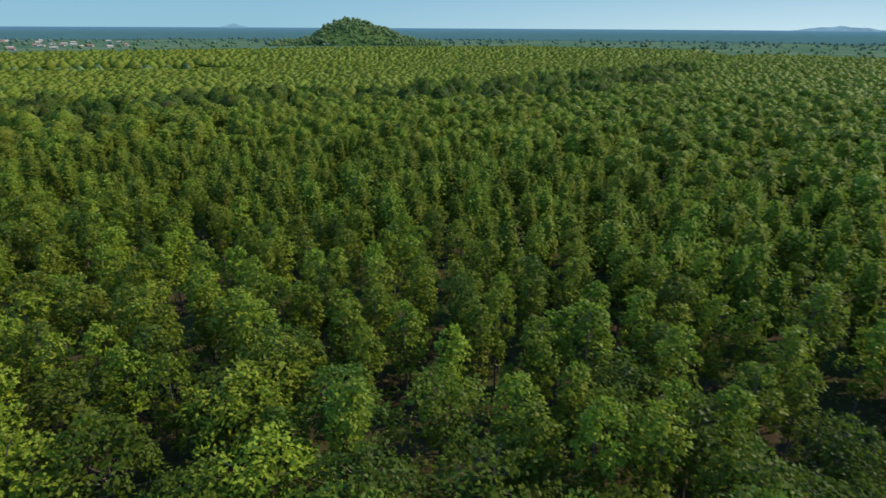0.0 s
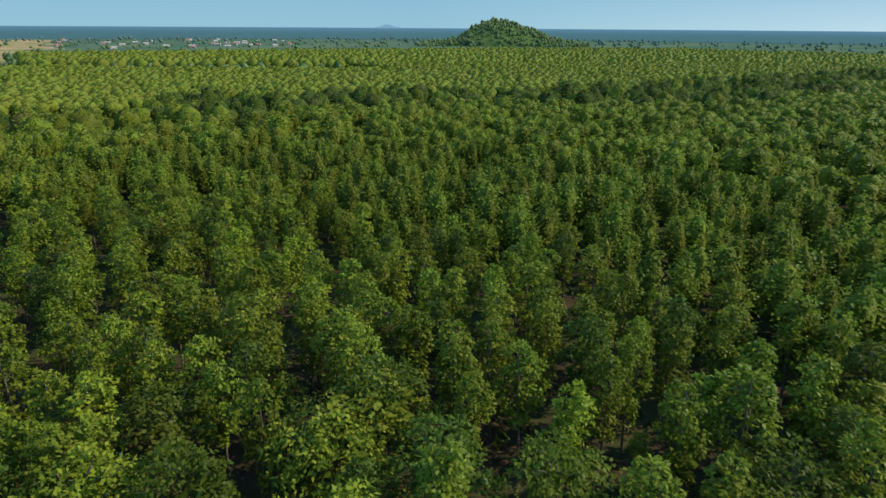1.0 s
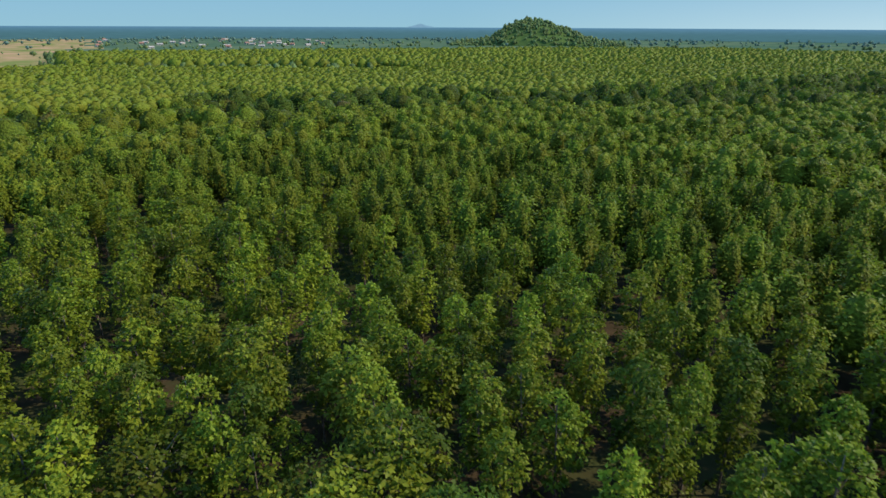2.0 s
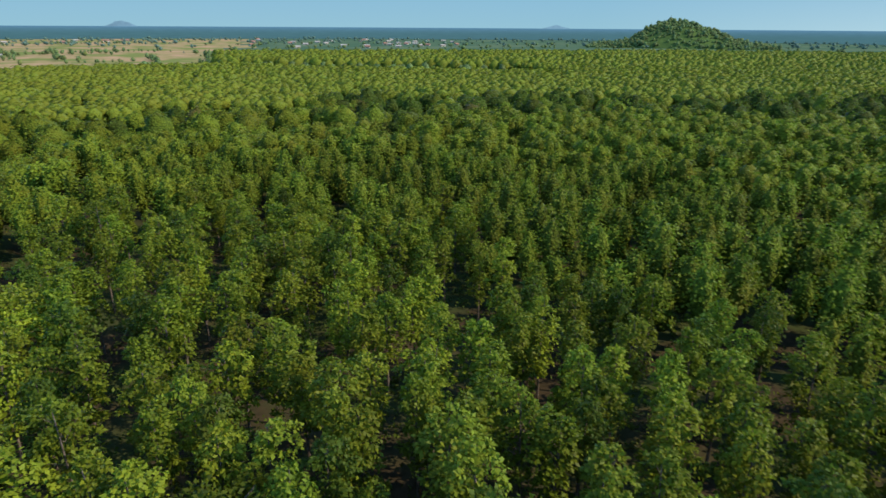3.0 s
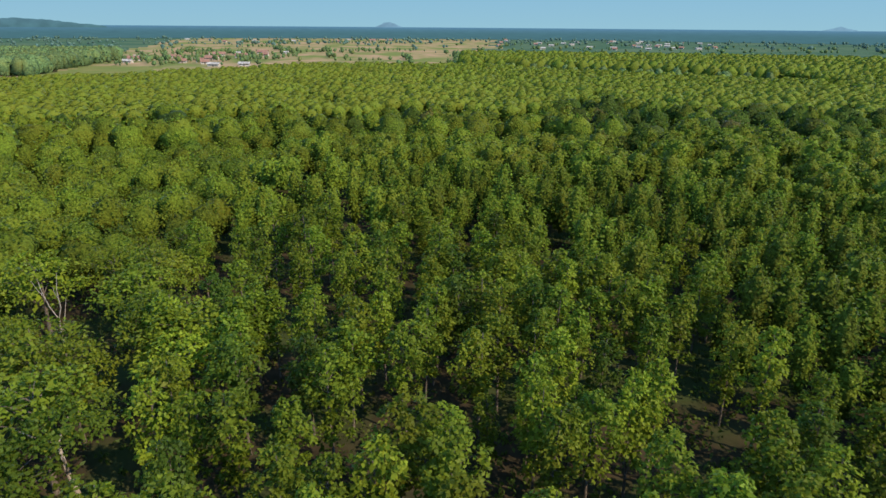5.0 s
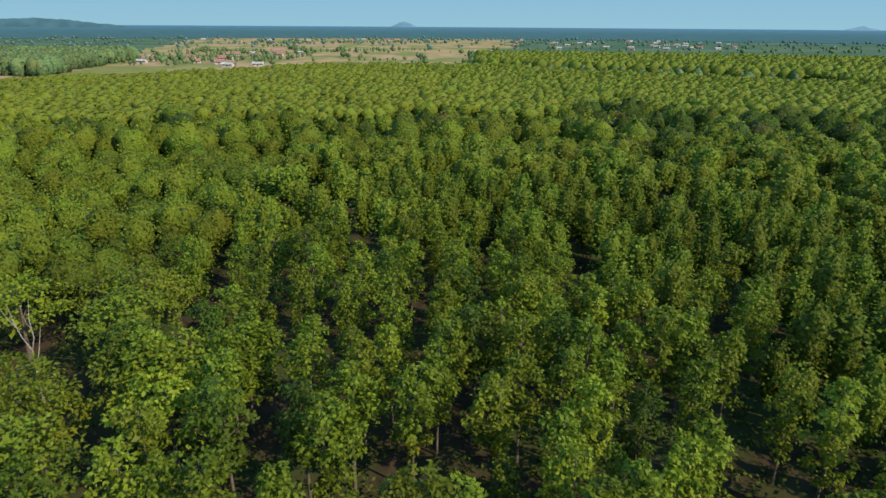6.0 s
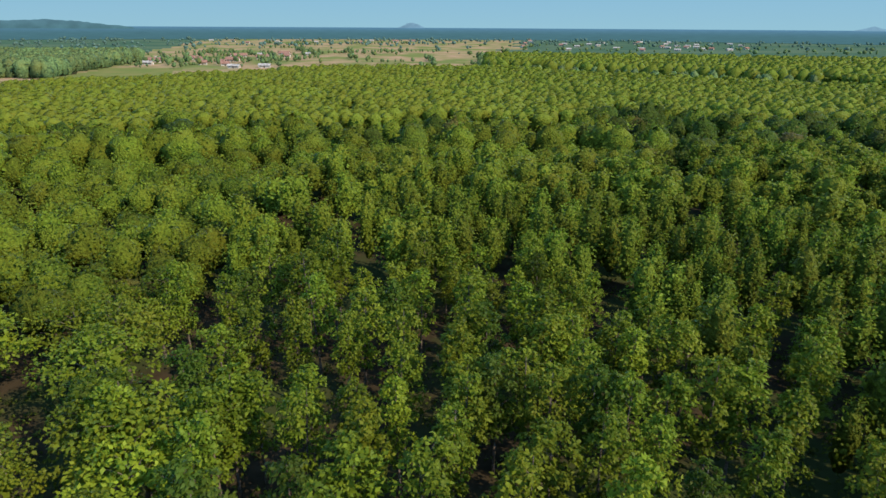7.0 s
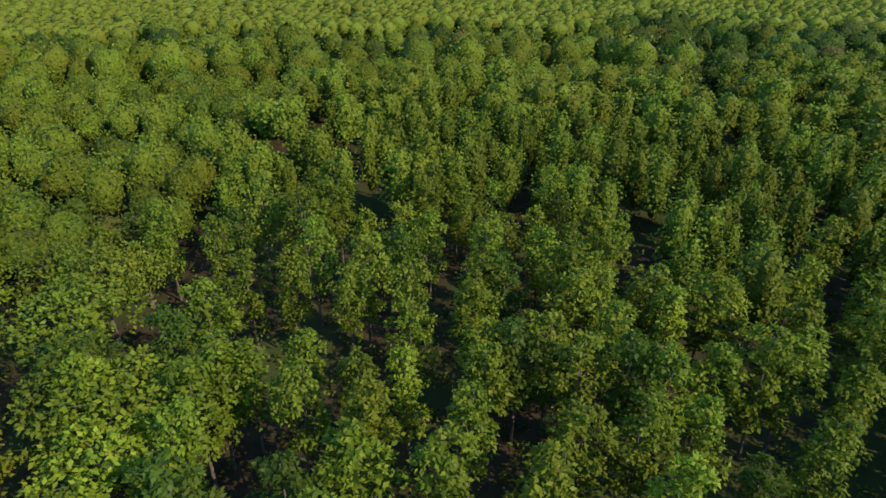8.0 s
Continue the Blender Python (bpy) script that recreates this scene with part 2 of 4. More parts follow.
def tufts_at(places, out, length, rng, loose=0.25):
    """A small tuft of overlapping leaves at each place, as one uneven facet that faces outwards."""
    n = len(places)
    face = unit(out + (0, 0, 0.15) + rng.normal(0, loose, (n, 3)))
    side = unit(np.cross(face, rng.normal(0, 1, (n, 3))))
    other = np.cross(face, side)
    corners = []
    for k in range(4):
        a = math.pi * (0.25 + 0.5 * k) + rng.uniform(-0.35, 0.35, (n, 1))
        r = 0.62 * length * rng.uniform(0.7, 1.25, (n, 1))
        corners.append(places + r * (np.cos(a) * side + np.sin(a) * other) - 0.10 * length * rng.uniform(0, 2, (n, 1)) * face)
    return np.stack(corners, 1)


def rosettes(centre, size, out, per_tip, length, rng, flat=0.5, loose=0.34, outward=0.6):
    """Leaves round the end of each twig, most of them on its outer and upper side."""
    n = len(centre) * per_tip
    ways = unit(rng.normal(0, 1, (n, 3)) + outward * np.repeat(out, per_tip, 0) + (0, 0, 0.5))
    reach = np.repeat(size, per_tip)[:, None] * rng.uniform(0.5, 1.2, (n, 1))
    places = np.repeat(centre, per_tip, 0) + ways * reach * (1, 1, 0.85)
    return leaves_at(places, ways, length, 0.64 * length, rng, 0.4, flat, loose)


def teak_crown(seed, tips, per_tip, length, spread=0.55, fill=40, foot=0.24, flat=0.5, loose=0.34, outward=0.6):
    """A narrow crown of leafy twigs with a rounded head, on a tree ten metres high: its leaves and the twigs' ends."""
    rng = np.random.RandomState(seed)
    low, fat = rng.uniform(foot, foot + 0.14), rng.uniform(0.85, 1.2)
    profile = lambda u: fat * np.interp(u, [0, 0.12, 0.35, 0.6, 0.82, 0.95, 1], [0.45, 0.85, 1.1, 1.1, 0.88, 0.5, 0.15])
    u = (np.arange(tips) + rng.uniform(0, 1, tips)) / tips
    z = 10 * (low + (0.94 - low) * u**0.85)
    a = np.arange(tips) * 2.39996 + rng.uniform(-0.7, 0.7, tips)
    r = profile(u) * (1 + 0.22 * np.sin(2 * a + rng.uniform(0, 6) + 0.6 * z) + rng.normal(0, 0.16, tips)) * rng.uniform(0.6, 1.0, tips)
    lean = rng.normal(0, 0.03, 2)
    tip = np.stack([r * np.cos(a) + lean[0] * z, r * np.sin(a) + lean[1] * z, z], 1)
    out = np.stack([np.cos(a), np.sin(a), 0 * a], 1)
    size = spread * rng.uniform(0.65, 1.35, tips) * np.interp(u, [0, 0.8, 1], [1, 1, 0.7])
    leaves = rosettes(tip, size, out, per_tip, length, rng, flat, loose, outward)
    v, b = rng.uniform(0.05, 0.9, fill), rng.uniform(0, 6.28, fill)
    deep = profile(v) * rng.uniform(0.05, 0.6, fill)
    zz = 10 * (low + (0.94 - low) * v**0.85)
    places = np.stack([deep * np.cos(b) + lean[0] * zz, deep * np.sin(b) + lean[1] * zz, zz], 1)
    ways = unit(np.stack([np.cos(b), np.sin(b), rng.normal(0.2, 0.4, fill)], 1))
    old = leaves_at(places, ways, 1.7 * length, 1.15 * length, rng)
    return np.concatenate([leaves, old]), tip


def broad_crown(seed, clumps, per_clump, length, radius=2.7, high=8.5, low=0.34, lump=0.85, fill=60, loose=0.3, outward=0.7):
    """A wide, lumpy dome of leaf clumps, eight and a half metres high: its leaves and the clumps."""
    rng = np.random.RandomState(seed)
    k = np.arange(clumps) + 0.5
    zz = 1 - 1.25 * k / clumps
    a = k * 2.39996 + rng.uniform(-0.5, 0.5, clumps)
    rr = np.sqrt(np.maximum(0, 1 - zz**2))
    wob = 1 + 0.25 * np.sin(2 * a + rng.uniform(0, 6)) * rr + rng.normal(0, 0.10, clumps)
    reach = rng.uniform(0.72, 1.0, clumps) * wob
    mid, tall = high * (low + 1) / 2, high * (1 - low) / 2
    centre = np.stack([radius * rr * np.cos(a) * reach, radius * rr * np.sin(a) * reach, mid + (tall - 0.6) * zz * (0.85 + 0.2 * rng.uniform(0, 1, clumps))], 1)
    out = unit(centre - (0, 0, mid))
    size = lump * rng.uniform(0.7, 1.3, clumps)
    leaves = rosettes(centre, size, out, per_clump, length, rng, 0.5, loose, outward)
    ways = unit(rng.normal(0, 1, (fill, 3)) + (0, 0, 0.5))
    places = (0, 0, mid) + ways * (radius, radius, tall) * rng.uniform(0.35, 0.75, (fill, 1))
    old = leaves_at(places, ways, 2.0 * length, 1.4 * length, rng)
    return np.concatenate([leaves, old]), centre


def lump_faces(rings, sides):
    i, k = np.meshgrid(np.arange(rings - 1), np.arange(sides), indexing="ij")
    a, b = i * sides + k, i * sides + (k + 1) % sides
    return np.stack([a, b, b + sides, a + sides], -1).reshape(-1, 4)


def lumpy(ways, count, rng, sharp=12.0, high=0.36):
    """How far the leafy lumps of a crown stand out in each direction."""
    peaks = unit(rng.normal(0, 1, (count, 3)) + (0, 0, 0.3))
    return 0.84 + high * np.max(np.exp(sharp * (ways @ peaks.T - 1)), axis=1) + rng.normal(0, 0.09, len(ways))


def far_teak_crown(seed, sides, rings, tufts, length, foot=0.42, core=1.0, dome=0.0):
    """A narrow teak crown seen from afar, on a tree ten metres high: a closed lumpy shell with loose tufts round it."""
    rng = np.random.RandomState(seed)
    low, fat = rng.uniform(foot, foot + 0.12), rng.uniform(0.85, 1.2)
    profile = lambda v: fat * np.interp(v, [0, 0.12, 0.35, 0.6, 0.82, 0.95, 1], [0.5, 1.15, 1.45, 1.42 + 0.05 * dome, 1.12 + 0.28 * dome, 0.7 + 0.36 * dome, 0.2 + 0.2 * dome])
    lean, ph = rng.normal(0, 0.03, 2), rng.uniform(0, 6)

    def place(v, a, more):
        r = profile(v) * more * (1 + 0.16 * np.sin(2 * a + ph + 5 * v))
        z = 10 * (low + (0.97 - low) * v) + 0.5 * (more - 1)
        return np.stack([r * np.cos(a) + lean[0] * z, r * np.sin(a) + lean[1] * z, z], -1)

    v = np.repeat(np.linspace(0, 1, rings), sides)
    a = np.tile(np.arange(sides) * 2 * math.pi / sides, rings) + 0.3 * v * sides
    verts = place(v, a, core * rng.uniform(0.68 + 0.16 * dome, 1.2 - 0.06 * dome, len(v)))
    v, a = rng.uniform(0.1, 0.98, tufts), rng.uniform(0, 6.28, tufts)
    out = unit(np.stack([np.cos(a), np.sin(a), 1.6 * v - 0.5], 1))
    spots = place(v, a, rng.uniform(0.85 * core, 1.28, tufts))
    quads = tufts_at(spots, out, length, rng, 0.4) if core > 0.9 else leaves_at(spots, out, length, 0.7 * length, rng)
    return quads, None, verts, lump_faces(rings, sides)


def far_broad_crown(seed, sides, rings, tufts, length, radius=2.9, high=8.8, low=0.2, peaks=22, core=1.0):
    """A wide dome of leafy lumps seen from afar, with loose tufts round it."""
    rng = np.random.RandomState(seed)
    mid, tall = high * (low + 0.9) / 2, high * (0.9 - low) / 2
    squash = rng.uniform(0.85, 1.15, 2)

    def place(ways, more):
        return (0, 0, mid) + ways * (radius * squash[0], radius * squash[1], tall) * (more * lumpy(ways, peaks, np.random.RandomState(seed + 5)))[:, None]

    h = np.repeat(np.linspace(-0.75, 0.999, rings), sides)
    h = np.sin(h * math.pi / 2)
    a = np.tile(np.arange(sides) * 2 * math.pi / sides, rings) + np.repeat(np.arange(rings) * math.pi / sides, sides)
    q = np.sqrt(np.maximum(0, 1 - h * h))
    verts = place(np.stack([q * np.cos(a), q * np.sin(a), h], 1), np.full(len(h), core))
    ways = unit(rng.normal(0, 1, (tufts, 3)) + (0, 0, 0.6))
    spots = place(ways, rng.uniform(0.92 * core, 1.18, tufts))
    quads = tufts_at(spots, ways, length, rng, 0.4) if core > 0.9 else leaves_at(spots, ways, length, 0.7 * length, rng)
    return quads, None, verts, lump_faces(rings, sides)


def limbs(tips, height, radius, rng, count, sides=3):
    """Thin branches from the stem out to some of the leaf clumps."""
    verts, faces = [], []
    for i in rng.choice(len(tips), count, replace=False):
        tx, ty, tz = tips[i]
        z0 = max(0.15 * height, tz - 0.35 * math.hypot(tx, ty) - 0.6)
        line = [(0.02 * tx, 0.02 * ty, z0), (0.5 * tx, 0.5 * ty, z0 + 0.62 * (tz - z0)), (tx, ty, tz)]
        v, f = tube(line, (radius, 0.7 * radius, 0.3 * radius), sides)
        faces += [tuple(len(verts) + j for j in face) for face in f]
        verts += v
    return verts, faces


def stem(height, radius, rng, sides=7, lean=0.0):
    n = 6
    z = np.linspace(-0.15, height, n)
    x = np.cumsum(rng.normal(0, 0.05, n)) * np.linspace(0, 1, n) + lean * z
    y = np.cumsum(rng.normal(0, 0.05, n)) * np.linspace(0, 1, n)
    return tube(list(zip(x, y, z)), radius * np.linspace(1.25, 0.3, n), sides)


# ---- plan of the woods ----
ROW_SLOPE, ROW_Y, ROW_GAP, STEP = -0.025, 20.05, 2.9, 3.4

# trees of the near rows that stand out, by their places
TEAK_EAST = [
    (4.8, 52.3), (2.3, 60.7), (-0.2, 49.0), (-0.6, 65.1), (-2.9, 51.9), (-5.6, 50.1), (-6.0, 37.1), (-6.9, 42.6),
    (-9.2, 65.1), (-9.7, 52.8), (-11.6, 28.5), (-13.6, 42.5), (-14.8, 31.4), (-15.1, 49.3), (-15.8, 38.9), (-21.0, 34.5),
    (-21.4, 42.4), (-21.5, 59.1), (-21.6, 39.7), (-22.9, 52.3), (-25.9, 45.3), (-26.5, 36.5), (-27.1, 31.6), (-30.9, 45.0),
    (-32.5, 47.9), (-33.0, 41.2), (-35.1, 43.2), (-36.0, 49.8), (-36.3, 35.3), (-37.0, 38.1), (-37.3, 46.1), (-37.5, 54.1),
    (-30.4, 53.8), (-26.0, 59.9), (-32.2, 35.8), (-34.1, 65.0), (-25.4, 53.7), (-22.5, 45.2), (-20.7, 46.7), (-39.0, 58.4), (-37.9, 39.8), (-38.9, 35.1), (-38.9, 29.4), (-39.1, 50.4), (-39.9, 20.5),
]
TEAK_MIDDLE = [
    (-40.3, 44.3), (-40.3, 41.3), (-40.6, 62.5), (-40.6, 31.8), (-40.8, 23.1), (-41.3, 56.6), (-41.8, 34.4), (-42.6, 47.7),
    (-43.1, 29.9), (-44.2, 44.1), (-44.3, 18.1), (-44.5, 36.4), (-44.6, 31.4), (-44.6, 25.3), (-45.4, 11.5), (-46.9, 18.6),
    (-46.9, 55.0), (-47.1, 25.8), (-47.3, 41.8), (-47.7, 37.8), (-48.1, 47.6), (-48.1, 33.2), (-48.5, 44.2), (-48.9, 15.3),
    (-49.3, 17.8), (-49.4, 42.3), (-49.8, 50.8), (-50.1, 28.7), (-50.2, 24.9), (-51.2, 10.7), (-51.2, 35.7), (-52.0, 45.9),
    (-52.5, 43.2), (-52.6, 17.9), (-52.8, 20.7), (-53.4, 24.8), (-53.7, 15.3),
]
TEAK_WEST = [
    (-55.2, 31.2), (-55.5, 9.5), (-56.0, 33.9), (-56.2, 22.1), (-56.2, 24.3), (-58.7, 15.5), (-58.9, 12.0), (-60.6, 7.1),
    (-62.5, 18.0), (-64.5, 7.2), (-65.4, 42.2), (-65.5, 11.8), (-67.5, 37.6), (-67.6, 33.9), (-68.2, 31.1), (-68.7, 47.0),
    (-69.7, 25.4), (-70.3, 20.2), (-71.1, 36.7), (-71.7, 43.1), (-71.9, 45.0), (-72.0, 34.8), (-72.1, 39.8), (-72.2, 16.3),
    (-72.7, 32.0), (-72.9, 10.8), (-73.0, 26.5), (-73.4, 22.4), (-73.7, 19.9), (-73.7, 51.4), (-74.4, 11.6), (-74.7, 29.1),
    (-74.8, 25.7), (-74.9, 47.9), (-75.2, 31.2), (-75.5, 35.3),
]
TEAK_FAR_WEST = [
    (-76.2, 16.5), (-76.7, 54.8), (-77.5, 39.8), (-77.7, 23.0), (-77.9, 44.4), (-78.6, 54.5), (-78.7, 7.7),
    (-78.9, 27.2), (-78.9, 43.1), (-79.7, 36.3), (-79.9, 34.6), (-80.3, 39.6), (-80.9, 51.8), (-81.8, 9.5), (-82.1, 23.1),
    (-82.9, 43.6), (-83.3, 30.4), (-83.4, 49.3), (-83.6, 27.9), (-83.6, 18.8), (-85.1, 14.7), (-86.1, 20.1), (-86.2, 56.7),
    (-86.5, 11.4), (-86.9, 38.7), (-87.4, 33.8), (-88.0, 23.2), (-88.4, 36.6), (-89.4, 16.2), (-90.4, 29.8), (-90.9, 25.4),
    (-92.8, 7.9), (-92.9, 20.1), (-93.9, 23.3), (-94.7, 3.5),
]
TEAK_MORE = [
    (-69.4, 10.5), (-65.9, 16.5), (-66.6, 19.4), (-66.1, 23.4), (-75.3, 27.2), (-75.6, 13.2), (-61.1, 31.5), (-58.2, 39.2),
    (-56.4, 49.7), (-33.4, 56.8), (-28.9, 48.3), (-40.5, 53.5), (-28.0, 52.0), (-29.7, 37.1), (-35.9, 29.8), (-41.8, 25.7),
    (-60.4, 9.5), (-42.8, 13.8), (-35.4, 21.1), (-43.3, 20.6), (-16.3, 41.8), (-8.6, 44.4), (-22.7, 63.4), (-30.6, 34.1),
]
TEAK_BRIGHT = [(-65.2, 28.9), (-63.5, 34.4), (-48.4, 28.8), (-46.8, 33.1), (-58.0, 31.0), (-57.4, 37.3), (-74.4, 5.1), (-44.6, 12.0)]
TEAK_DARK = [(-63.5, 37.6), (-53.0, 46.9), (-47.5, 51.5)]
BROAD_BRIGHT = [(-35.9, 11.2), (-24.0, 19.0), (-30.5, 26.4), (-29.1, 22.2)]
BROADLEAVED = [
    (-39.8, 17.1), (-36.7, 12.7), (-32.5, 14.8), (-31.8, 28.2), (-24.5, 26.2), (-18.9, 29.8), (-9.1, 34.6), (-9.8, 39.1),
    (-4.2, 35.6), (-0.7, 33.0), (3.7, 39.4), (-18.4, 21.0), (-23.9, 19.7), (-12.7, 25.2), (-25.2, 15.1), (-31.3, 22.6),
    (-48.3, 6.6), (-63.3, -0.6), (-56.4, -0.4), (-71.4, -4.0), (-68.9, -0.8), (-87.4, -10.4), (-83.9, -0.2),
    (-76.4, 3.3), (-74.2, 4.0), (-73.1, 6.2), (-68.9, 7.4),
]

CORE = np.array([(-8.0, 34.0), (-24.0, 28.0), (-48.0, 28.0), (-78.0, 22.0)])
LINE = np.array([(0.0, 0.0), (-10.0, 12.0), (-20.0, 18.0), (-45.0, 21.0)])


def off_line(p, line=None):
    """The distance of plan points from the strip below which the wood is nearest."""
    best = np.full(len(p), 1e9)
    line = LINE if line is None else line
    for a, b in zip(line[:-1], line[1:]):
        ab = b - a
        k = np.clip(((p - a) @ ab) / (ab @ ab), 0, 1)[:, None]
        best = np.minimum(best, np.linalg.norm(p - a - k * ab, axis=1))
    return best


def bearing(p, x, y):
    return np.degrees(np.arctan2(-(p[:, 0] - x), p[:, 1] - y))


def in_sector(p):
    """The part of the country that the walk looks over, and a rim of wood round its start."""
    one, two = bearing(p, 6, -8), bearing(p, -38, 12)
    return ((one > -10) & (one < 80)) | ((two > 40) & (two < 126)) | (off_line(p) < 38)


def wobble(p, scale, seed):
    """Smooth noise in -1 to 1 over the plan."""
    r = np.random.RandomState(seed)
    s = np.zeros(len(p))
    for _ in range(6):
        k, ph = r.normal(0, 1 / scale, 2), r.uniform(0, 6.28)
        s += np.sin(p @ k + ph)
    return s / 3.0


def wood_kind(p):
    """0 nothing, 1 teak, 2 broadleaved wood, 3 younger teak, 4 teak of the block behind, by place."""
    x, y = p[:, 0], p[:, 1]
    w = wobble(p, 14, 5)
    kind = np.ones(len(p), int)
    kind[(y < 38 + 0.70 * (x - 3) + 1.5 * w) & (x > -45)] = 2
    kind[(y < 5.5 + 3 * w - 0.02 * (x + 45)) & (x <= -45)] = 2
    west = -150 + 8 * w + np.interp(y, [-100, 60, 130, 200, 300, 400], [0, 0, 5, 70, 90, 70])
    depth = np.interp(y, [-100, 0, 120, 200, 300, 420], [46, 50, 52, 60, 60, 10])
    kind[(x < west) & (x > west - depth)] = 2
    kind[x <= west - depth] = 3
    edge = np.interp(y, [-120, -65, 8, 81, 122, 176, 213, 330, 520], [-300, -342, -412, -405, -360, -318, -280, -190, -60])
    kind[(x < edge + 5 * w) & (y < 245 + 4 * w)] = 0
    behind = np.interp(y, [70, 90, 240, 330, 520], [-470, -445, -345, -262, -120])
    out = np.interp(y, [70, 150, 330, 531, 660], [-560, -575, -500, -420, -300])
    kind[(x < behind) & (x > out) & (y > 24 - 0.172 * x)] = 4
    kind[x <= out] = 0
    kind[(x < -440) & (x > -650) & (y < -160 + 0.06 * (x + 440)) & (y > -330)] = 4
    kind[y > 650] = 0
    return kind


def grid(step, gap, x0, x1, y0, y1, seed, jitter=0.7):
    """Places in planted rows, each a little off its mark."""
    rng = np.random.RandomState(seed)
    xs, ys = np.arange(x0, x1, step), np.arange(math.ceil((y0 - ROW_Y) / gap), (y1 - ROW_Y) / gap) * gap + ROW_Y
    gx, gy = np.meshgrid(xs, ys)
    p = np.stack([gx.ravel(), gy.ravel()], 1)
    p[:, 1] += ROW_SLOPE * (p[:, 0] + 88)
    return p + rng.uniform(-jitter, jitter, p.shape), rng


def planted(templates, p, scale, turn, wide, lift=None):
    """All leaves of trees of the given templates standing at p, the tone of each tree, and the closed shells of far crowns."""
    pick = np.arange(len(p)) % len(templates)
    out, tone, hulls, cells, shell_tone, count = [], [], [], [], [], 0
    own = np.random.RandomState(len(p)).uniform(0, 1, len(p))
    lift = np.zeros(len(p)) if lift is None else lift
    for k, template in enumerate(templates):
        i = np.where(pick == k)[0]
        c, n = np.cos(turn[i])[:, None], np.sin(turn[i])[:, None]
        w, h = wide[i][:, None], scale[i][:, None]

        def set_out(q):
            x, y, z = q[None, :, 0], q[None, :, 1], q[None, :, 2]
            return np.stack([w * (c * x - n * y) + p[i, 0][:, None], w * (n * x + c * y) + p[i, 1][:, None], h * z + 0 * x + lift[i][:, None]], -1)

        out.append(set_out(template[0].reshape(-1, 3)).reshape(-1, 4, 3))
        tone.append(10 + np.repeat(own[i], len(template[0])))
        if len(template) > 2:
            verts, faces = template[2:]
            hulls.append(set_out(verts).reshape(-1, 3))
            cells.append((faces[None] + count + len(verts) * np.arange(len(i))[:, None, None]).reshape(-1, 4))
            shell_tone.append(10 + np.repeat(own[i], len(faces)))
            count += len(verts) * len(i)
    shells = (np.concatenate(hulls), np.concatenate(cells)) if hulls else None
    return np.concatenate(out), np.concatenate(tone + shell_tone), shells


def wood(name, templates, p, scale, turn, wide, mat, label, lift=None):
    """Many trees as one thing."""
    quads, tone, shells = planted(templates, p, scale, turn, wide, lift)
    return tagged(new(name, leaf_mesh(name, quads, mat, tone, shells)), label, "trees", kind="stuff")


def in_fields(p):
    """The dry fields of the village, with uneven edges."""
    x, y = p[:, 0], p[:, 1]
    far = np.clip(-x - 560, 0, 600)
    return (y < 20 - 0.172 * x + 0.16 * far + (6 + 0.05 * far) * wobble(p, 30, 21)) & (y > -190 + 0.10 * (x + 430) + 10 * wobble(p, 25, 22))


# ---- ground ----
def build_ground():
    """One sheet out to the horizon: wood floor, dry fields and far plain."""
    radii = [0] + list(np.geomspace(6, 280, 22)) + list(np.geomspace(300, 1700, 60)) + list(np.geomspace(1900, 4900, 6))
    turns = 540
    verts, faces = [(-20, 12, 0)], []
    for r in radii[1:]:
        for k in range(turns):
            a = 2 * math.pi * k / turns
            x, y = -20 + r * math.cos(a), 12 + r * math.sin(a)
            z = 0.18 * noise.noise(Vector((x * 0.08, y * 0.08, 0))) if r < 400 else 0.0
            verts.append((x, y, z))
    ring = lambda i, k: 1 + (i - 1) * turns + k % turns
    for k in range(turns):
        faces.append((0, ring(1, k), ring(1, k + 1)))
    for i in range(1, len(radii) - 1):
        for k in range(turns):
            faces.append((ring(i, k), ring(i + 1, k), ring(i + 1, k + 1), ring(i, k + 1)))
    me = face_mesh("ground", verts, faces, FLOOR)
    me.materials.append(FIELD)
    me.materials.append(GRASS)
    me.materials.append(HAZED_SCRUB)
    centre = np.array([np.mean([verts[j][:2] for j in f], 0) for f in faces])
    kind = wood_kind(centre)
    field_at = in_fields(centre)
    for i, pol in enumerate(me.polygons):
        x, y = centre[i]
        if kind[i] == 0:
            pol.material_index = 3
        if kind[i] == 0 and x < -300 and field_at[i]:
            pol.material_index = 1
        if kind[i] == 0 and x < -300 and (-160 < y < -105 and x > -530):
            pol.material_index = 2
    return tagged(new("ground", me), "red-brown earth under the trees and dry fields beyond", "ground", kind="structure")


build_ground()


def build_backdrop():
    """The hazy plain beyond the last fields, and the blue hills on the horizon."""
    verts, faces, turns = [], [], 180
    for r, z in ((1500, 0.3), (2400, 1.5), (4850, 14.0)):
        for k in range(turns):
            a = 2 * math.pi * k / turns
            verts.append((-20 + r * math.cos(a), 12 + r * math.sin(a), z))
    for i in range(2):
        for k in range(turns):
            faces.append((i * turns + k, (i + 1) * turns + k, (i + 1) * turns + (k + 1) % turns, i * turns + (k + 1) % turns))
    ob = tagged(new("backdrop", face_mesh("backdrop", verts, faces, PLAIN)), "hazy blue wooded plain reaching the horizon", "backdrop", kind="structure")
    return ob


build_backdrop()


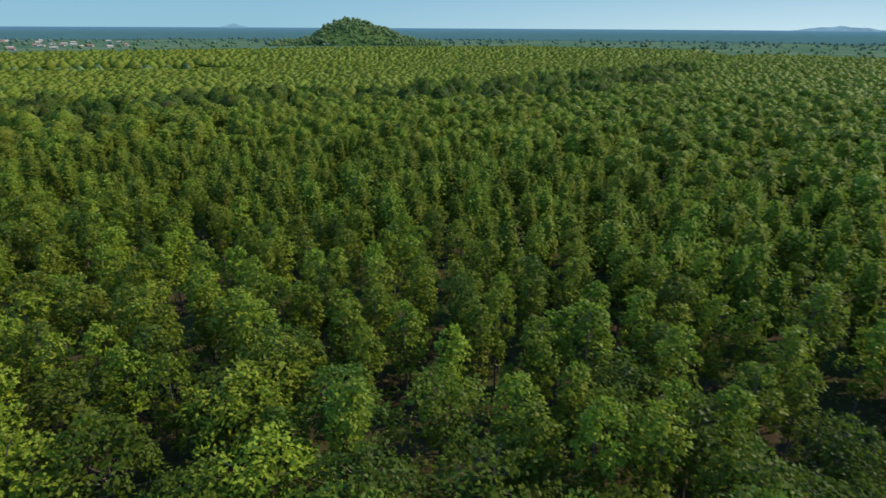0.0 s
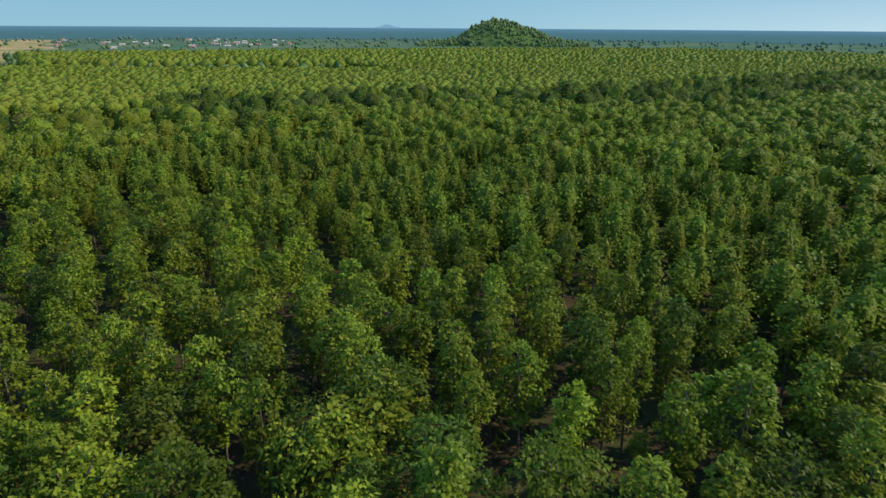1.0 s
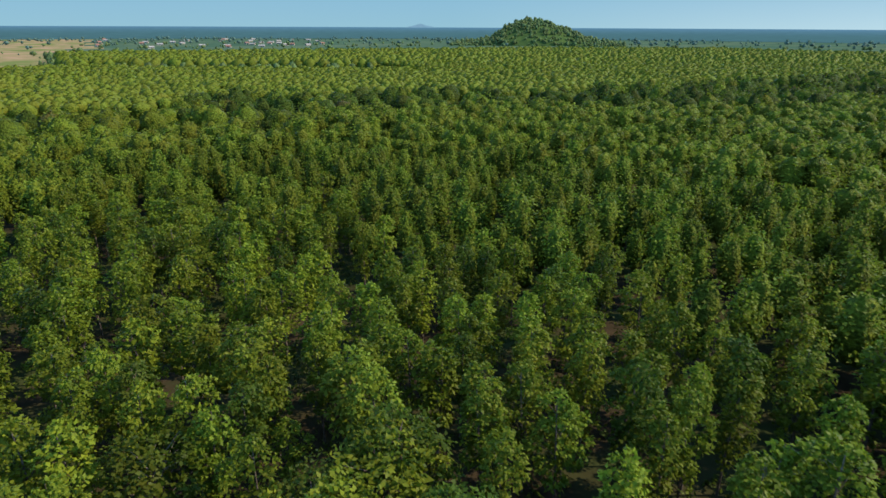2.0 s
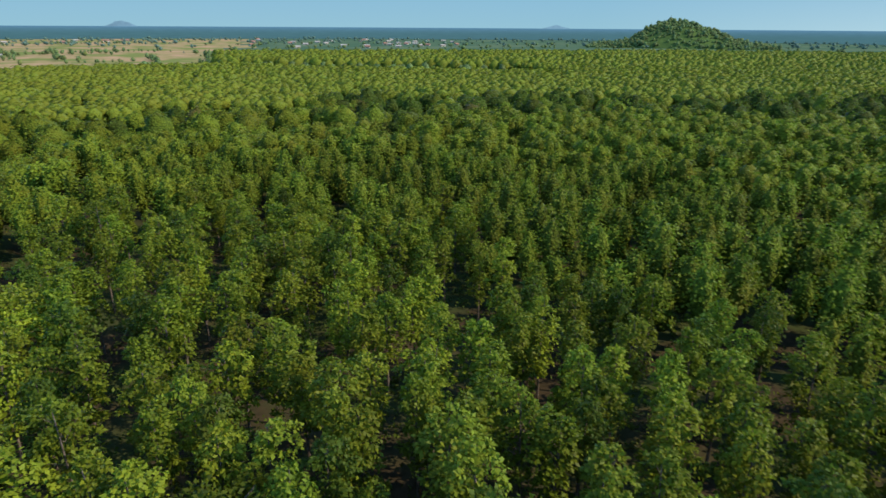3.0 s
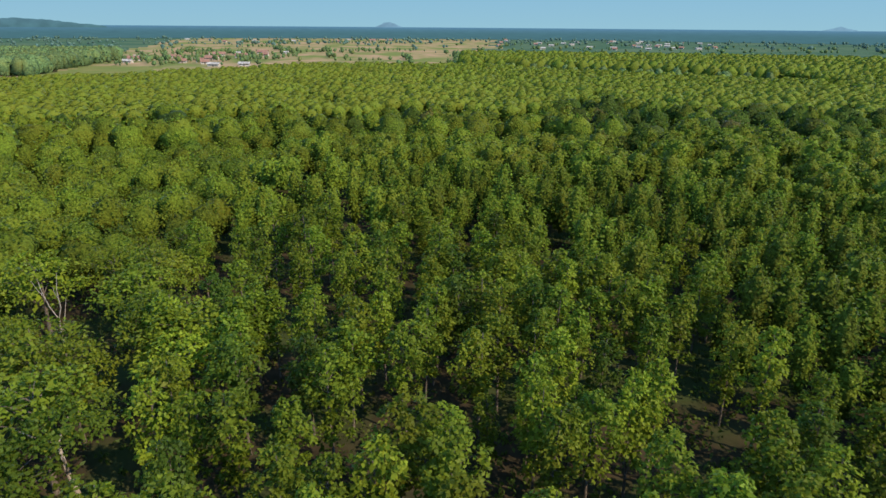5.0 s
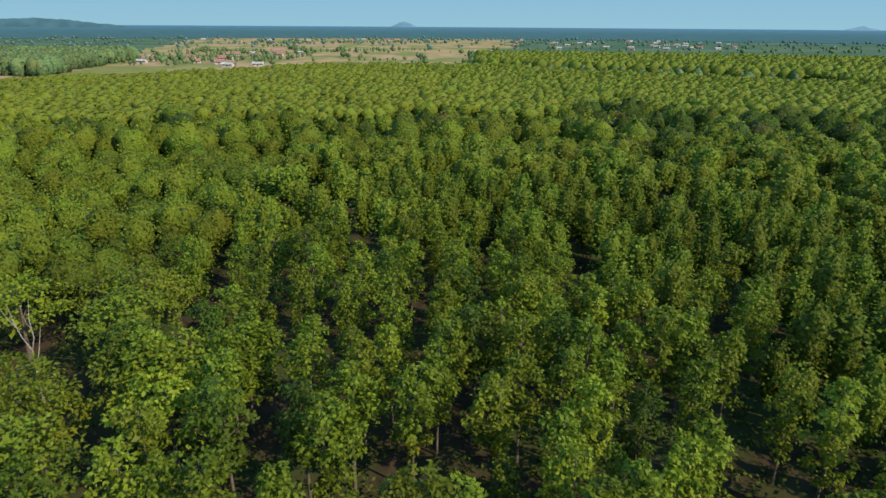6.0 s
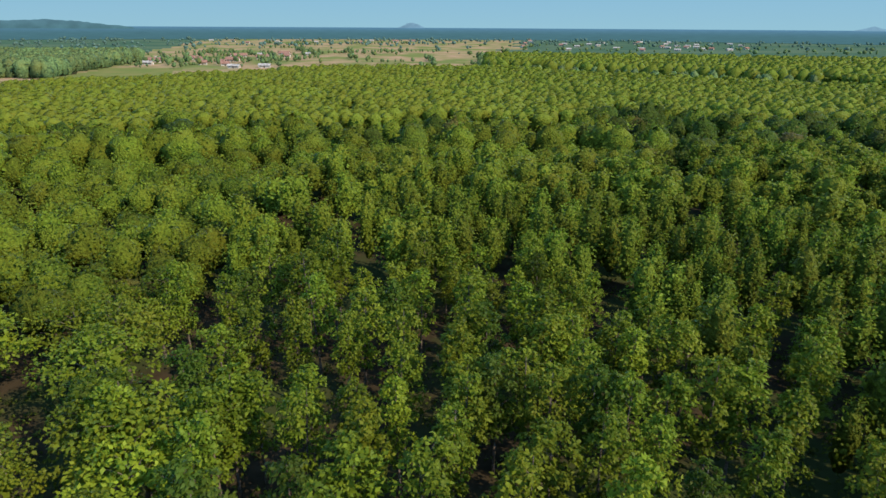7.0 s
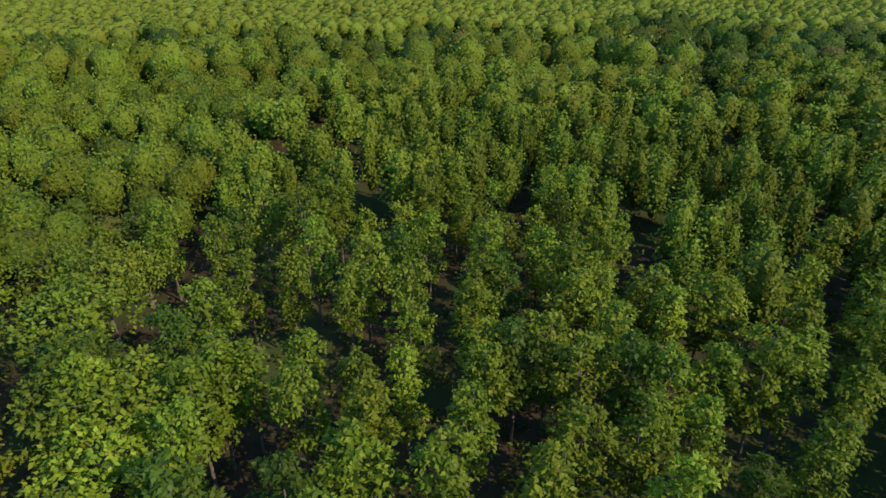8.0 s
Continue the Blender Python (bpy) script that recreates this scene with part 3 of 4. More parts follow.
def build_sky_rim():
    """The hazy rim of the sky behind the horizon, paler towards the sun's side."""
    m, tree, _ = material("hazy_sky")
    e = tree.nodes.new("ShaderNodeEmission")
    g = tree.nodes.new("ShaderNodeNewGeometry")
    xyz = tree.nodes.new("ShaderNodeSeparateXYZ")
    tree.links.new(g.outputs["Position"], xyz.inputs[0])
    side = mix(tree, ramp(tree, xyz.outputs["X"], -3600, -200), (0.265, 0.480, 0.595), (0.50, 0.68, 0.76))
    colour = mix(tree, ramp(tree, xyz.outputs["Z"], 20, 420), side, (0.20, 0.42, 0.62))
    tree.links.new(colour, e.inputs[0])
    e.inputs[1].default_value = 1.13 * 0.5**EXPOSURE
    tree.links.new(e.outputs[0], tree.nodes["Material Output"].inputs[0])
    turns = 180
    verts = [(-20 + 4880 * math.cos(2 * math.pi * k / turns), 12 + 4880 * math.sin(2 * math.pi * k / turns), z) for z in (0, 40, 200, 460) for k in range(turns)]
    faces = [(i * turns + k, i * turns + (k + 1) % turns, (i + 1) * turns + (k + 1) % turns, (i + 1) * turns + k) for i in range(3) for k in range(turns)]
    tagged(new("backdrop_sky", face_mesh("backdrop_sky", verts, faces, m)), "hazy pale blue rim of the sky", "sky", kind="structure")


build_sky_rim()


def far_hill(name, yaw, dist, half, height, mat, peaks, label, seed):
    """A far hill as a ridge with slopes, across the line of sight."""
    rng = np.random.RandomState(seed)
    n, cx, cy = 40, -20 - dist * math.sin(radians(yaw)), 12 + dist * math.cos(radians(yaw))
    ax, ay = math.cos(radians(yaw)), math.sin(radians(yaw))
    verts, faces = [], []
    for i in range(n + 1):
        u = -1 + 2 * i / n
        h = 14 + height * float(np.interp(u, *peaks)) + rng.normal(0, 0.03 * height)
        for v, k in ((-1, 0), (-0.35, 0.75), (0, 1), (0.6, 0)):
            verts.append((cx + u * half * ax - v * 0.5 * half * -ay * 0.4, cy + u * half * ay - v * 0.5 * half * ax * 0.4, 0 if k == 0 else h * k))
    for i in range(n):
        for j in range(3):
            a = 4 * i + j
            faces.append((a, a + 4, a + 5, a + 1))
    return tagged(new(name, face_mesh(name, verts, faces, mat)), label, "hill", kind="structure")


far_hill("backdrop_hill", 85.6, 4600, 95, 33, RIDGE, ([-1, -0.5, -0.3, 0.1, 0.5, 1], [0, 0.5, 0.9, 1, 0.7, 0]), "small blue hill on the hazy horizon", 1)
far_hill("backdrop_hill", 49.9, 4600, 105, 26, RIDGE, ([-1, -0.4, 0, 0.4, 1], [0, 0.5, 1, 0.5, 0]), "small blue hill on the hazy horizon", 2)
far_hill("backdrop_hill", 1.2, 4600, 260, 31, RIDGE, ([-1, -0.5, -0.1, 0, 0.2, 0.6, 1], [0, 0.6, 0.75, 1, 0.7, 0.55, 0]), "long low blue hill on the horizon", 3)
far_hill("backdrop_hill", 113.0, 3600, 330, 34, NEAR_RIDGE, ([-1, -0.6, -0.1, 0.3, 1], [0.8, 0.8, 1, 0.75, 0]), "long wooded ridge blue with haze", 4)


# ---- the wooded hill ----
def build_hill():
    """A steep little hill with a bushy top, far behind the wood."""
    cx, cy = -748.0, 874.0
    ax, ay = math.cos(radians(40.5)), math.sin(radians(40.5))
    n, m = 44, 24

    def top(u, v):
        ridge = np.interp(u, [-0.78, -0.54, -0.385, -0.26, -0.164, -0.07, 0.12, 0.246, 0.40, 0.53, 0.72, 0.94], [0, 0.10, 0.27, 0.64, 0.82, 1.0, 0.95, 0.8, 0.57, 0.30, 0.11, 0.0])
        return 38 * float(ridge) * max(0.0, 1 - v * v) ** 0.8

    verts, faces = [], []
    for i in range(n + 1):
        for j in range(m + 1):
            u, v = -1 + 2 * i / n, -1 + 2 * j / m
            verts.append((cx + 165 * u * ax - 120 * v * ay, cy + 165 * u * ay + 120 * v * ax, top(u, v) - 0.1))
    for i in range(n):
        for j in range(m):
            a = i * (m + 1) + j
            faces.append((a, a + m + 1, a + m + 2, a + 1))
    tagged(new("hill", face_mesh("hill", verts, faces, HILLSIDE)), "steep little wooded hill rising behind the plantation", "hill", kind="structure")
    rng = np.random.RandomState(41)
    q = [far_broad_crown(60 + k, 7, 5, 20, 0.8, low=0.05, peaks=8, core=0.86) for k in range(4)]
    u, v = rng.uniform(-1, 1, 1700), rng.uniform(-1, 0.15, 1700)
    keep = np.array([top(a, b) > 0.3 for a, b in zip(u, v)])
    u, v = u[keep], v[keep]
    p = np.stack([cx + 165 * u * ax - 120 * v * ay, cy + 165 * u * ay + 120 * v * ax], 1)
    s = rng.uniform(0.4, 0.72, len(p)) * np.where(rng.uniform(0, 1, len(p)) < 0.15, 1.7, 1)
    lift = np.array([top(a, b) for a, b in zip(u, v)]) - 1.5
    wood("hill_trees", q, p, s, rng.uniform(0, 6.28, len(p)), 1.25 * s, HAZED_LEAF, "bushy green trees covering the little hill", lift)


build_hill()


# ---- trees near the walk, each a thing ----
def wood_mesh(trunk, boughs, mat):
    """The trunk and the limbs that grow from it."""
    (v, f), (w, g) = trunk, boughs
    return face_mesh("trunk", v + w, f + [tuple(len(v) + k for k in face) for face in g], mat)


def build_teak(seed, mat=None, label="slender young teak tree with large drooping green leaves"):
    rng = np.random.RandomState(seed)
    base = new("teak_tree")
    quads, tips = teak_crown(seed, 30, 42, 0.30, 0.51, fill=70, foot=0.24)
    part("trunk", wood_mesh(stem(9.3, 0.085, rng), limbs(tips, 10, 0.028, rng, 12), BARK), base, "slim grey-brown trunk with thin limbs")
    part("crown", leaf_mesh("crown", quads, mat or TEAK), base)
    return tagged(base, label, "tree", "planted teak trees")


def build_broad(seed, mat=None, label="wide bushy broadleaf tree with a lumpy green crown"):
    rng = np.random.RandomState(seed)
    base = new("broadleaf_tree")
    quads, tips = broad_crown(seed, 36, 42, 0.31, lump=0.82, low=0.22, fill=160)
    part("trunk", wood_mesh(stem(5.6, 0.15, rng, 8), limbs(tips, 8, 0.05, rng, 22, 4), BARK), base, "stout grey-brown trunk with spreading limbs")
    part("crown", leaf_mesh("crown", quads, mat or BROAD), base)
    return tagged(base, label, "tree", "broadleaf trees")


def stand(models, spots, sizes, rng):
    """A tree at each spot: x, y; sizes are heights over those of the models."""
    for n, ((x, y), s) in enumerate(zip(spots, sizes)):
        m = pose(x, y, 0, rng.uniform(-2, 2), rng.uniform(-2, 2), rng.uniform(0, 360))
        wide = rng.uniform(0.94, 1.24)
        if n < len(models):
            t = models[n]
            t.matrix_basis = m
        else:
            t = copy_thing(models[n % len(models)], m)
        t.scale = (s * wide, s * wide, s)


# places of the planted rows
p, rng = grid(STEP, ROW_GAP, -420, 60, -130, 600, 7)
keep = in_sector(p)
p = p[keep]
p += rng.uniform(-1, 1, p.shape) * np.interp(off_line(p), [60, 100, 160, 200], [0, 0.6, 1.3, 1.9])[:, None]
kind, dist, core = wood_kind(p), off_line(p), off_line(p, CORE)
listed = np.array(TEAK_EAST + TEAK_MIDDLE + TEAK_WEST + TEAK_FAR_WEST)
toned = np.array(TEAK_BRIGHT + TEAK_DARK)
more = np.array(TEAK_MORE)
clear = np.array([(-57.5, 21.2), (-48.6, 24.2), (-64.6, 16.9), (-64.3, 32.5), (-61.0, 44.0), (-45.6, 28.5), (-45.8, 42.7), (-67.4, 4.3), (-90.3, 21.5), (-85.2, 21.6),
                  (-97.7, 21.7), (-89.7, 26.6), (-89.3, 11.4), (-93.2, 27.0), (-75.6, 22.9), (-80.4, 16.8), (-85.5, 24.8), (-35.0, 26.0), (-28.0, 19.0), (-14.0, 36.0)])


# open strips between the crowns, where the floor shows
OPENINGS = [((-72.8, 1.5), (-62.4, 5.0)), ((-64.7, 3.9), (-54.3, 7.5)), ((-60.7, 2.1), (-51.0, 4.6)), ((-62.7, 20.1), (-47.8, 19.9)), ((-66.4, 16.5), (-55.4, 17.0)), ((-65.0, 44.6), (-55.6, 38.9)),
            ((-60.4, 46.1), (-51.5, 39.7)), ((-81.1, 12.3), (-65.6, 15.4)), ((-107.4, 21.8), (-78.0, 21.6)), ((-93.4, 4.3), (-82.9, 7.5)), ((-93.1, 26.4), (-82.2, 25.3)), ((-84.4, 17.2), (-73.4, 18.1)),
            ((-67.6, 48.7), (-58.4, 42.7)), ((-43.3, 21.2), (-33.1, 17.2)), ((-35.2, 21.3), (-25.8, 15.6)), ((-16.8, 32.4), (-11.7, 22.6)),
            ((-92.5, 12.3), (-81.6, 14.0)), ((-73.8, 25.3), (-62.9, 23.9))]
GLADES = [((-93.1, 21.5), (-81.4, 21.4)), ((-91.9, 26.8), (-80.5, 25.6)), ((-80.6, 33.0), (-71.6, 30.4)), ((-76.3, 36.2), (-68.2, 32.9)), ((-77.2, 45.8), (-69.0, 40.4)), ((-79.3, 54.9), (-70.6, 47.5)),
          ((-74.5, 27.7), (-66.8, 26.2)), ((-101.4, 47.5), (-87.9, 41.8)), ((-80.2, 23.3), (-71.3, 22.8)), ((-55.7, 26.1), (-45.9, 23.1)),
          ((-50.3, 45.2), (-44.3, 40.2)), ((-44.0, 49.3), (-36.8, 41.3)), ((-37.8, 51.0), (-31.9, 42.6)), ((-35.9, 52.2), (-30.4, 43.5)), ((-50.8, 31.3), (-42.1, 27.2)), ((-44.8, 30.5), (-37.4, 26.5)),
          ((-47.5, 75.1), (-39.5, 61.4)), ((-38.3, 33.7), (-32.3, 29.0)), ((-70.5, 13.0), (-60.0, 14.2)), ((-79.4, -2.4), (-67.0, 2.2)), ((-92.2, -10.4), (-77.8, -3.9)),
          ((-36.4, 20.8), (-29.2, 16.7)), ((-31.8, 30.1), (-25.4, 24.1)), ((-26.8, 38.0), (-21.4, 30.4)), ((-4.2, 54.7), (-3.4, 43.8))]


def to_opening(p):
    return np.min([off_line(p, np.array(o)) for o in OPENINGS + GLADES], axis=0)


def nearest(a, b):
    return np.min(np.hypot(a[:, None, 0] - b[None, :, 0], a[:, None, 1] - b[None, :, 1]), axis=1)


more = more[nearest(more, toned) > 1.9]
listed = listed[(nearest(listed, more) > 1.9) & (nearest(listed, toned) > 2.2)]
plain = np.concatenate([listed, more])
known = np.concatenate([plain, toned])
to_known, to_clear, to_broad = nearest(p, known), nearest(p, clear), nearest(p, np.array(BROADLEAVED))
gaps = wobble(p, 2.6, 9)
alive = (rng.uniform(0, 1, len(p)) > np.where(dist < 75, 0.14, 0.04)) & ((gaps < 0.9) | (dist > 150)) & (to_known > 2.1) & (to_clear > 2.0) & (to_broad > 2.9) & (to_opening(p) > 1.7)
alive &= (to_known > 3.2) | (rng.uniform(0, 1, len(p)) > 0.68)
lane = 21.4 - 0.025 * (p[:, 0] + 88)
alive &= ~((np.abs(p[:, 1] - lane) < 1.6) & (p[:, 0] > -105) & (p[:, 0] < -48) & (to_known < 3.8))
low_trees = (to_known < 3.2)[alive]
p, kind, dist, core = p[alive], kind[alive], dist[alive], core[alive]

teak = kind == 1
order = np.where(teak & (dist < 80))[0]
order = order[np.argsort(core[order])]
some = order[: 250 - len(known)]
heights = np.where(low_trees[some], rng.uniform(0.48, 0.74, len(some)), rng.uniform(0.82, 1.14, len(some)))
kinds = [(TEAK, ""), (TEAK, ""), (TEAK_MID, "bright "), (TEAK, ""), (TEAK, ""), (LIGHT, "yellow-green "), (TEAK, ""), (TEAK_MID, "bright "), (TEAK, ""), (DARK, "dark green ")]
stand([build_teak(100 + k, mat, f"slender {tone}young teak tree with large drooping leaves") for k, (mat, tone) in enumerate(kinds)], np.concatenate([plain, p[some]]), np.concatenate([rng.uniform(0.93, 1.05, len(plain)), heights]), rng)
stand([build_teak(120 + k, LIGHT, "bright yellow-green young teak tree with large leaves") for k in range(3)], np.array(TEAK_BRIGHT), rng.uniform(0.95, 1.02, len(TEAK_BRIGHT)), rng)
stand([build_teak(130, DARK, "dark bluish-green young teak tree with large leaves")], np.array(TEAK_DARK), rng.uniform(0.92, 1.0, len(TEAK_DARK)), rng)

rest = order[250 - len(known) :]
q0 = [far_teak_crown(100 + k, 7, 7, 270, 0.38, 0.32, 0.72) for k in range(10)]
s = np.where(low_trees[rest], rng.uniform(0.45, 0.70, len(rest)), rng.uniform(0.78, 1.14, len(rest)))
turn, wide = rng.uniform(0, 6.28, len(rest)), s * rng.uniform(0.85, 1.12, len(rest))
# brighter leaf colour on two stretches, standing in for more light
painted_lit = ((p[rest, 0] < -80) & (p[rest, 1] < 30)) | ((p[rest, 0] > -38) & (p[rest, 1] > 60))
wood("teak_trees", q0, p[rest[~painted_lit]], s[~painted_lit], turn[~painted_lit], wide[~painted_lit], TEAK, "rows of slender young teak trees with large leaves")
wood("teak_trees", q0, p[rest[painted_lit]], s[painted_lit], turn[painted_lit], wide[painted_lit], TEAK_MID, "rows of bright green teak trees with large leaves")


def far_teak(sel, sides, rings, tufts, length, mat, name, label, wide=1.0, seed=1, uneven=0.14, foot=0.42, sink=0.0, tall=1.0, core=1.0, dome=0.0):
    i = np.where(sel)[0]
    r = np.random.RandomState(seed)
    q = [far_teak_crown(200 + k, sides, rings, tufts, length, foot, core, dome) for k in range(10)]
    s = r.uniform(0.98 - uneven, 0.98 + uneven, len(i))
    wood(name, q, p[i], tall * s, r.uniform(0, 6.28, len(i)), wide * s * r.uniform(0.85, 1.25, len(i)), mat, label, np.full(len(i), -sink))


few = rng.uniform(0, 1, len(p))
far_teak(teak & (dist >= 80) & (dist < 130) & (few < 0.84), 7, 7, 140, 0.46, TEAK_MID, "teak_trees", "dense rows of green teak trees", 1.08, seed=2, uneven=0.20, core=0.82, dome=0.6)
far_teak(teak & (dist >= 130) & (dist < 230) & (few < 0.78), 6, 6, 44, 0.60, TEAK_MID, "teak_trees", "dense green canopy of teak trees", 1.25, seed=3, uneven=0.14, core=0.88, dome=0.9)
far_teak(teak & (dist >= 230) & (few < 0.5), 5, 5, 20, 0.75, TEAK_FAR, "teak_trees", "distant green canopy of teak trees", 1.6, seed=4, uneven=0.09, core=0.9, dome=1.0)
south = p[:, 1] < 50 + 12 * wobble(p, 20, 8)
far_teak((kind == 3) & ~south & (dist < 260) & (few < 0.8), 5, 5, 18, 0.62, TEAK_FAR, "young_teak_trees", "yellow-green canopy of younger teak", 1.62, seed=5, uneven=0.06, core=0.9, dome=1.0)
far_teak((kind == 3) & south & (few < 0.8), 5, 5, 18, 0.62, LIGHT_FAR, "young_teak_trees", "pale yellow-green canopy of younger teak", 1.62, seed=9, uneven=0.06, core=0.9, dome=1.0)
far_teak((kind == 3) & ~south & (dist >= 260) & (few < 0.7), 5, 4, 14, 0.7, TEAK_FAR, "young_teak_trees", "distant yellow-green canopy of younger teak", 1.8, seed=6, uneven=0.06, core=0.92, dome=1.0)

# the block behind, on a wider grid
p, _ = grid(6.2, 6.2, -660, 60, -340, 660, 17, 1.6)
p = p[in_sector(p) & (wood_kind(p) == 4)]
near_side = p[:, 1] < 0
far_teak(~near_side, 5, 5, 10, 0.6, TEAK_FAR, "teak_block", "far block of tall teak behind a strip of open ground", 2.9, seed=8, uneven=0.05, foot=0.05, sink=3.0, tall=1.42, core=0.92, dome=1.0)
far_teak(near_side, 5, 5, 10, 0.6, HAZED_LEAF, "teak_block", "hazy green block of tall teak beside the fields", 2.9, seed=8, uneven=0.05, foot=0.05, sink=3.0, tall=1.42, core=0.92, dome=1.0)
r = np.random.RandomState(63)
edge_y = r.uniform(96, 420, 190)
front = np.stack([np.interp(edge_y, [70, 90, 240, 330, 520], [-470, -445, -345, -262, -120]) + r.uniform(0, 9, 190), edge_y], 1)
end = np.stack([r.uniform(-640, -445, 60), r.uniform(-6, 5, 60)], 1)
end[:, 1] += 24 - 0.172 * end[:, 0]
front = np.concatenate([front, end])
q = [far_broad_crown(420 + k, 8, 5, 30, 0.7, low=0.02, peaks=8, core=0.86) for k in range(4)]
s = r.uniform(0.6, 1.15, len(front))
wood("edge_trees", q, front, s, r.uniform(0, 6.28, len(front)), s * r.uniform(0.7, 1.2, len(front)), HAZED_LEAF, "dark green trees along the edge of the far block")

# broadleaved wood: near trees as things, the belt as one
p, rng3 = grid(4.7, 4.7, -330, 60, -110, 420, 23, 1.7)
p = p[in_sector(p) & (wood_kind(p) == 2)]
known = np.array(BROADLEAVED)
known = known[nearest(known, np.array(BROAD_BRIGHT)) > 2.2]
p = p[(rng3.uniform(0, 1, len(p)) > 0.08) & (nearest(p, known) > 3.1) & (nearest(p, np.array(BROAD_BRIGHT)) > 3.1) & (nearest(p, clear) > 3.4) & (to_opening(p) > 2.8) & ((nearest(p, known) > 3.4) | (p[:, 0] > -45) | (p[:, 0] < -74)) & (nearest(p, np.array([(-78.6, -5.3), (-60.2, 2.6), (-81.5, -6.4)])) > 3.0)]
dist = off_line(p)
near = np.where(dist < 70)[0]
near = near[np.argsort(off_line(p, CORE)[near])]
every = np.concatenate([known, p[near[:70]]])
sizes = np.concatenate([rng3.uniform(0.92, 1.1, len(known)), rng3.uniform(0.72, 1.08, 70)])
west = every[:, 0] < -45
PALE, DEEP = "bright yellow-green bushy broadleaf tree with a lumpy crown", "dark green bushy broadleaf tree with a lumpy crown"
stand([build_broad(301, LIGHT, PALE), build_broad(314, LIGHT, PALE)], np.array(BROAD_BRIGHT), rng3.uniform(0.95, 1.1, len(BROAD_BRIGHT)), rng3)
stand([build_broad(312), build_broad(300), build_broad(303, DARK, DEEP), build_broad(306, DARK, DEEP), build_broad(302), build_broad(305), build_broad(309, DARK, DEEP)], every[~west], sizes[~west], rng3)
stand([build_broad(304, LIGHT, PALE), build_broad(307, TEAK_MID, PALE), build_broad(308), build_broad(310, TEAK_MID, PALE), build_broad(311, LIGHT, PALE)], every[west], sizes[west], rng3)
near = near[70:]
tall = np.concatenate([np.where(dist >= 70)[0], near])
share = rng3.uniform(0, 1, len(tall)) * np.where(dist[tall] < 95, 0.5, 1)
share = np.where((p[tall, 1] > 70) & (dist[tall] > 95) & (rng3.uniform(0, 1, len(tall)) < 0.62), 0.58, share)
share = np.where((p[tall, 1] < 75) & (rng3.uniform(0, 1, len(tall)) < 0.65), 0.66 + 0.34 * share, share)
for mat, a, b, seed in ((OLIVE, 0, 0.06, 34), (BROAD, 0.06, 0.50, 31), (DARK, 0.50, 0.66, 32), (TEAK_MID, 0.66, 1, 33)):
    for close in (True, False):
        i = tall[(share >= a) & (share < b) & ((dist[tall] < 125) == close)]
        if len(i) == 0:
            continue
        r = np.random.RandomState(seed)
        if close:
            q = [far_broad_crown(320 + k + seed, 10, 8, 260, 0.44, core=0.8) for k in range(6)]
        else:
            q = [far_broad_crown(340 + k + seed, 9, 7, 80, 0.55, core=0.86) for k in range(6)]
        s = r.uniform(0.72, 1.08, len(i)) if close else r.uniform(0.62, 1.4, len(i))
        wood("broadleaf_trees", q, p[i], s, r.uniform(0, 6.28, len(i)), s * r.uniform(0.85, 1.15, len(i)), mat, "olive-brown broadleaf trees turning dry in the belt" if mat is OLIVE else "belt of rounded broadleaf trees among the teak")

# scattered trees of the open country and the far woods
rngc = np.random.RandomState(51)
pp = np.stack([rngc.uniform(-1500, 250, 8000), rngc.uniform(-700, 1500, 8000)], 1)
two = np.hypot(pp[:, 0] + 20, pp[:, 1] - 12)
open_field = (pp[:, 0] < -430) & in_fields(pp)
keep = in_sector(pp) & (wood_kind(pp) == 0) & (two < 1500) & (two > 330)
thin = np.where(open_field, 0.18 + 0.6 * (wobble(pp, 45, 3) > 0.35), 0.25 + 0.2 * (wobble(pp, 40, 12) > -0.1))
keep &= rngc.uniform(0, 1, len(pp)) < thin
keep &= open_field | (two > 640)
keep &= ~((pp[:, 0] > -540) & (pp[:, 1] < 60) & (pp[:, 1] > -165))
pp = pp[keep]
q = [far_broad_crown(400 + k, 6, 4, 14, 1.0, low=0.02, peaks=6, core=0.84) for k in range(5)]
s = rngc.uniform(0.3, 0.95, len(pp))
turn, wide = rngc.uniform(0, 6.28, len(pp)), s * rngc.uniform(0.9, 2.1, len(pp))
two = np.hypot(pp[:, 0] + 20, pp[:, 1] - 12)
# beyond this, trees take the leaf with more haze painted in
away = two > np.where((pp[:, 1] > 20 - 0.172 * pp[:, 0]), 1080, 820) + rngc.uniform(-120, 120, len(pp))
wood("scattered_trees", q, pp[away], s[away], turn[away], wide[away], HAZED_FAR_LEAF, "scattered dark trees of fields and far woods, haze painted into the green")
wood("scattered_trees", q, pp[~away], 0.85 * s[~away], turn[~away], 0.85 * wide[~away], HAZED_LEAF, "scattered green trees of fields and woods")

# hedges between the fields
rh = np.random.RandomState(57)
hedge = []
for _ in range(18):
    hx, hy, way = rh.uniform(-1150, -480), rh.uniform(-150, 90), rh.choice([0.1, 1.6]) + rh.normal(0, 0.15)
    steps = np.arange(0, rh.uniform(40, 130), 5.0)
    hedge.append(np.stack([hx - steps * math.sin(way), hy + steps * math.cos(way)], 1) + rh.normal(0, 1.2, (len(steps), 2)))
hedge = np.concatenate(hedge)
hedge = hedge[(wood_kind(hedge) == 0) & in_sector(hedge)]
s = rh.uniform(0.3, 0.8, len(hedge))
wood("hedge_trees", q, hedge, s, rh.uniform(0, 6.28, len(hedge)), s * rh.uniform(0.8, 1.4, len(hedge)), HAZED_LEAF, "lines of green hedge trees between the fields")


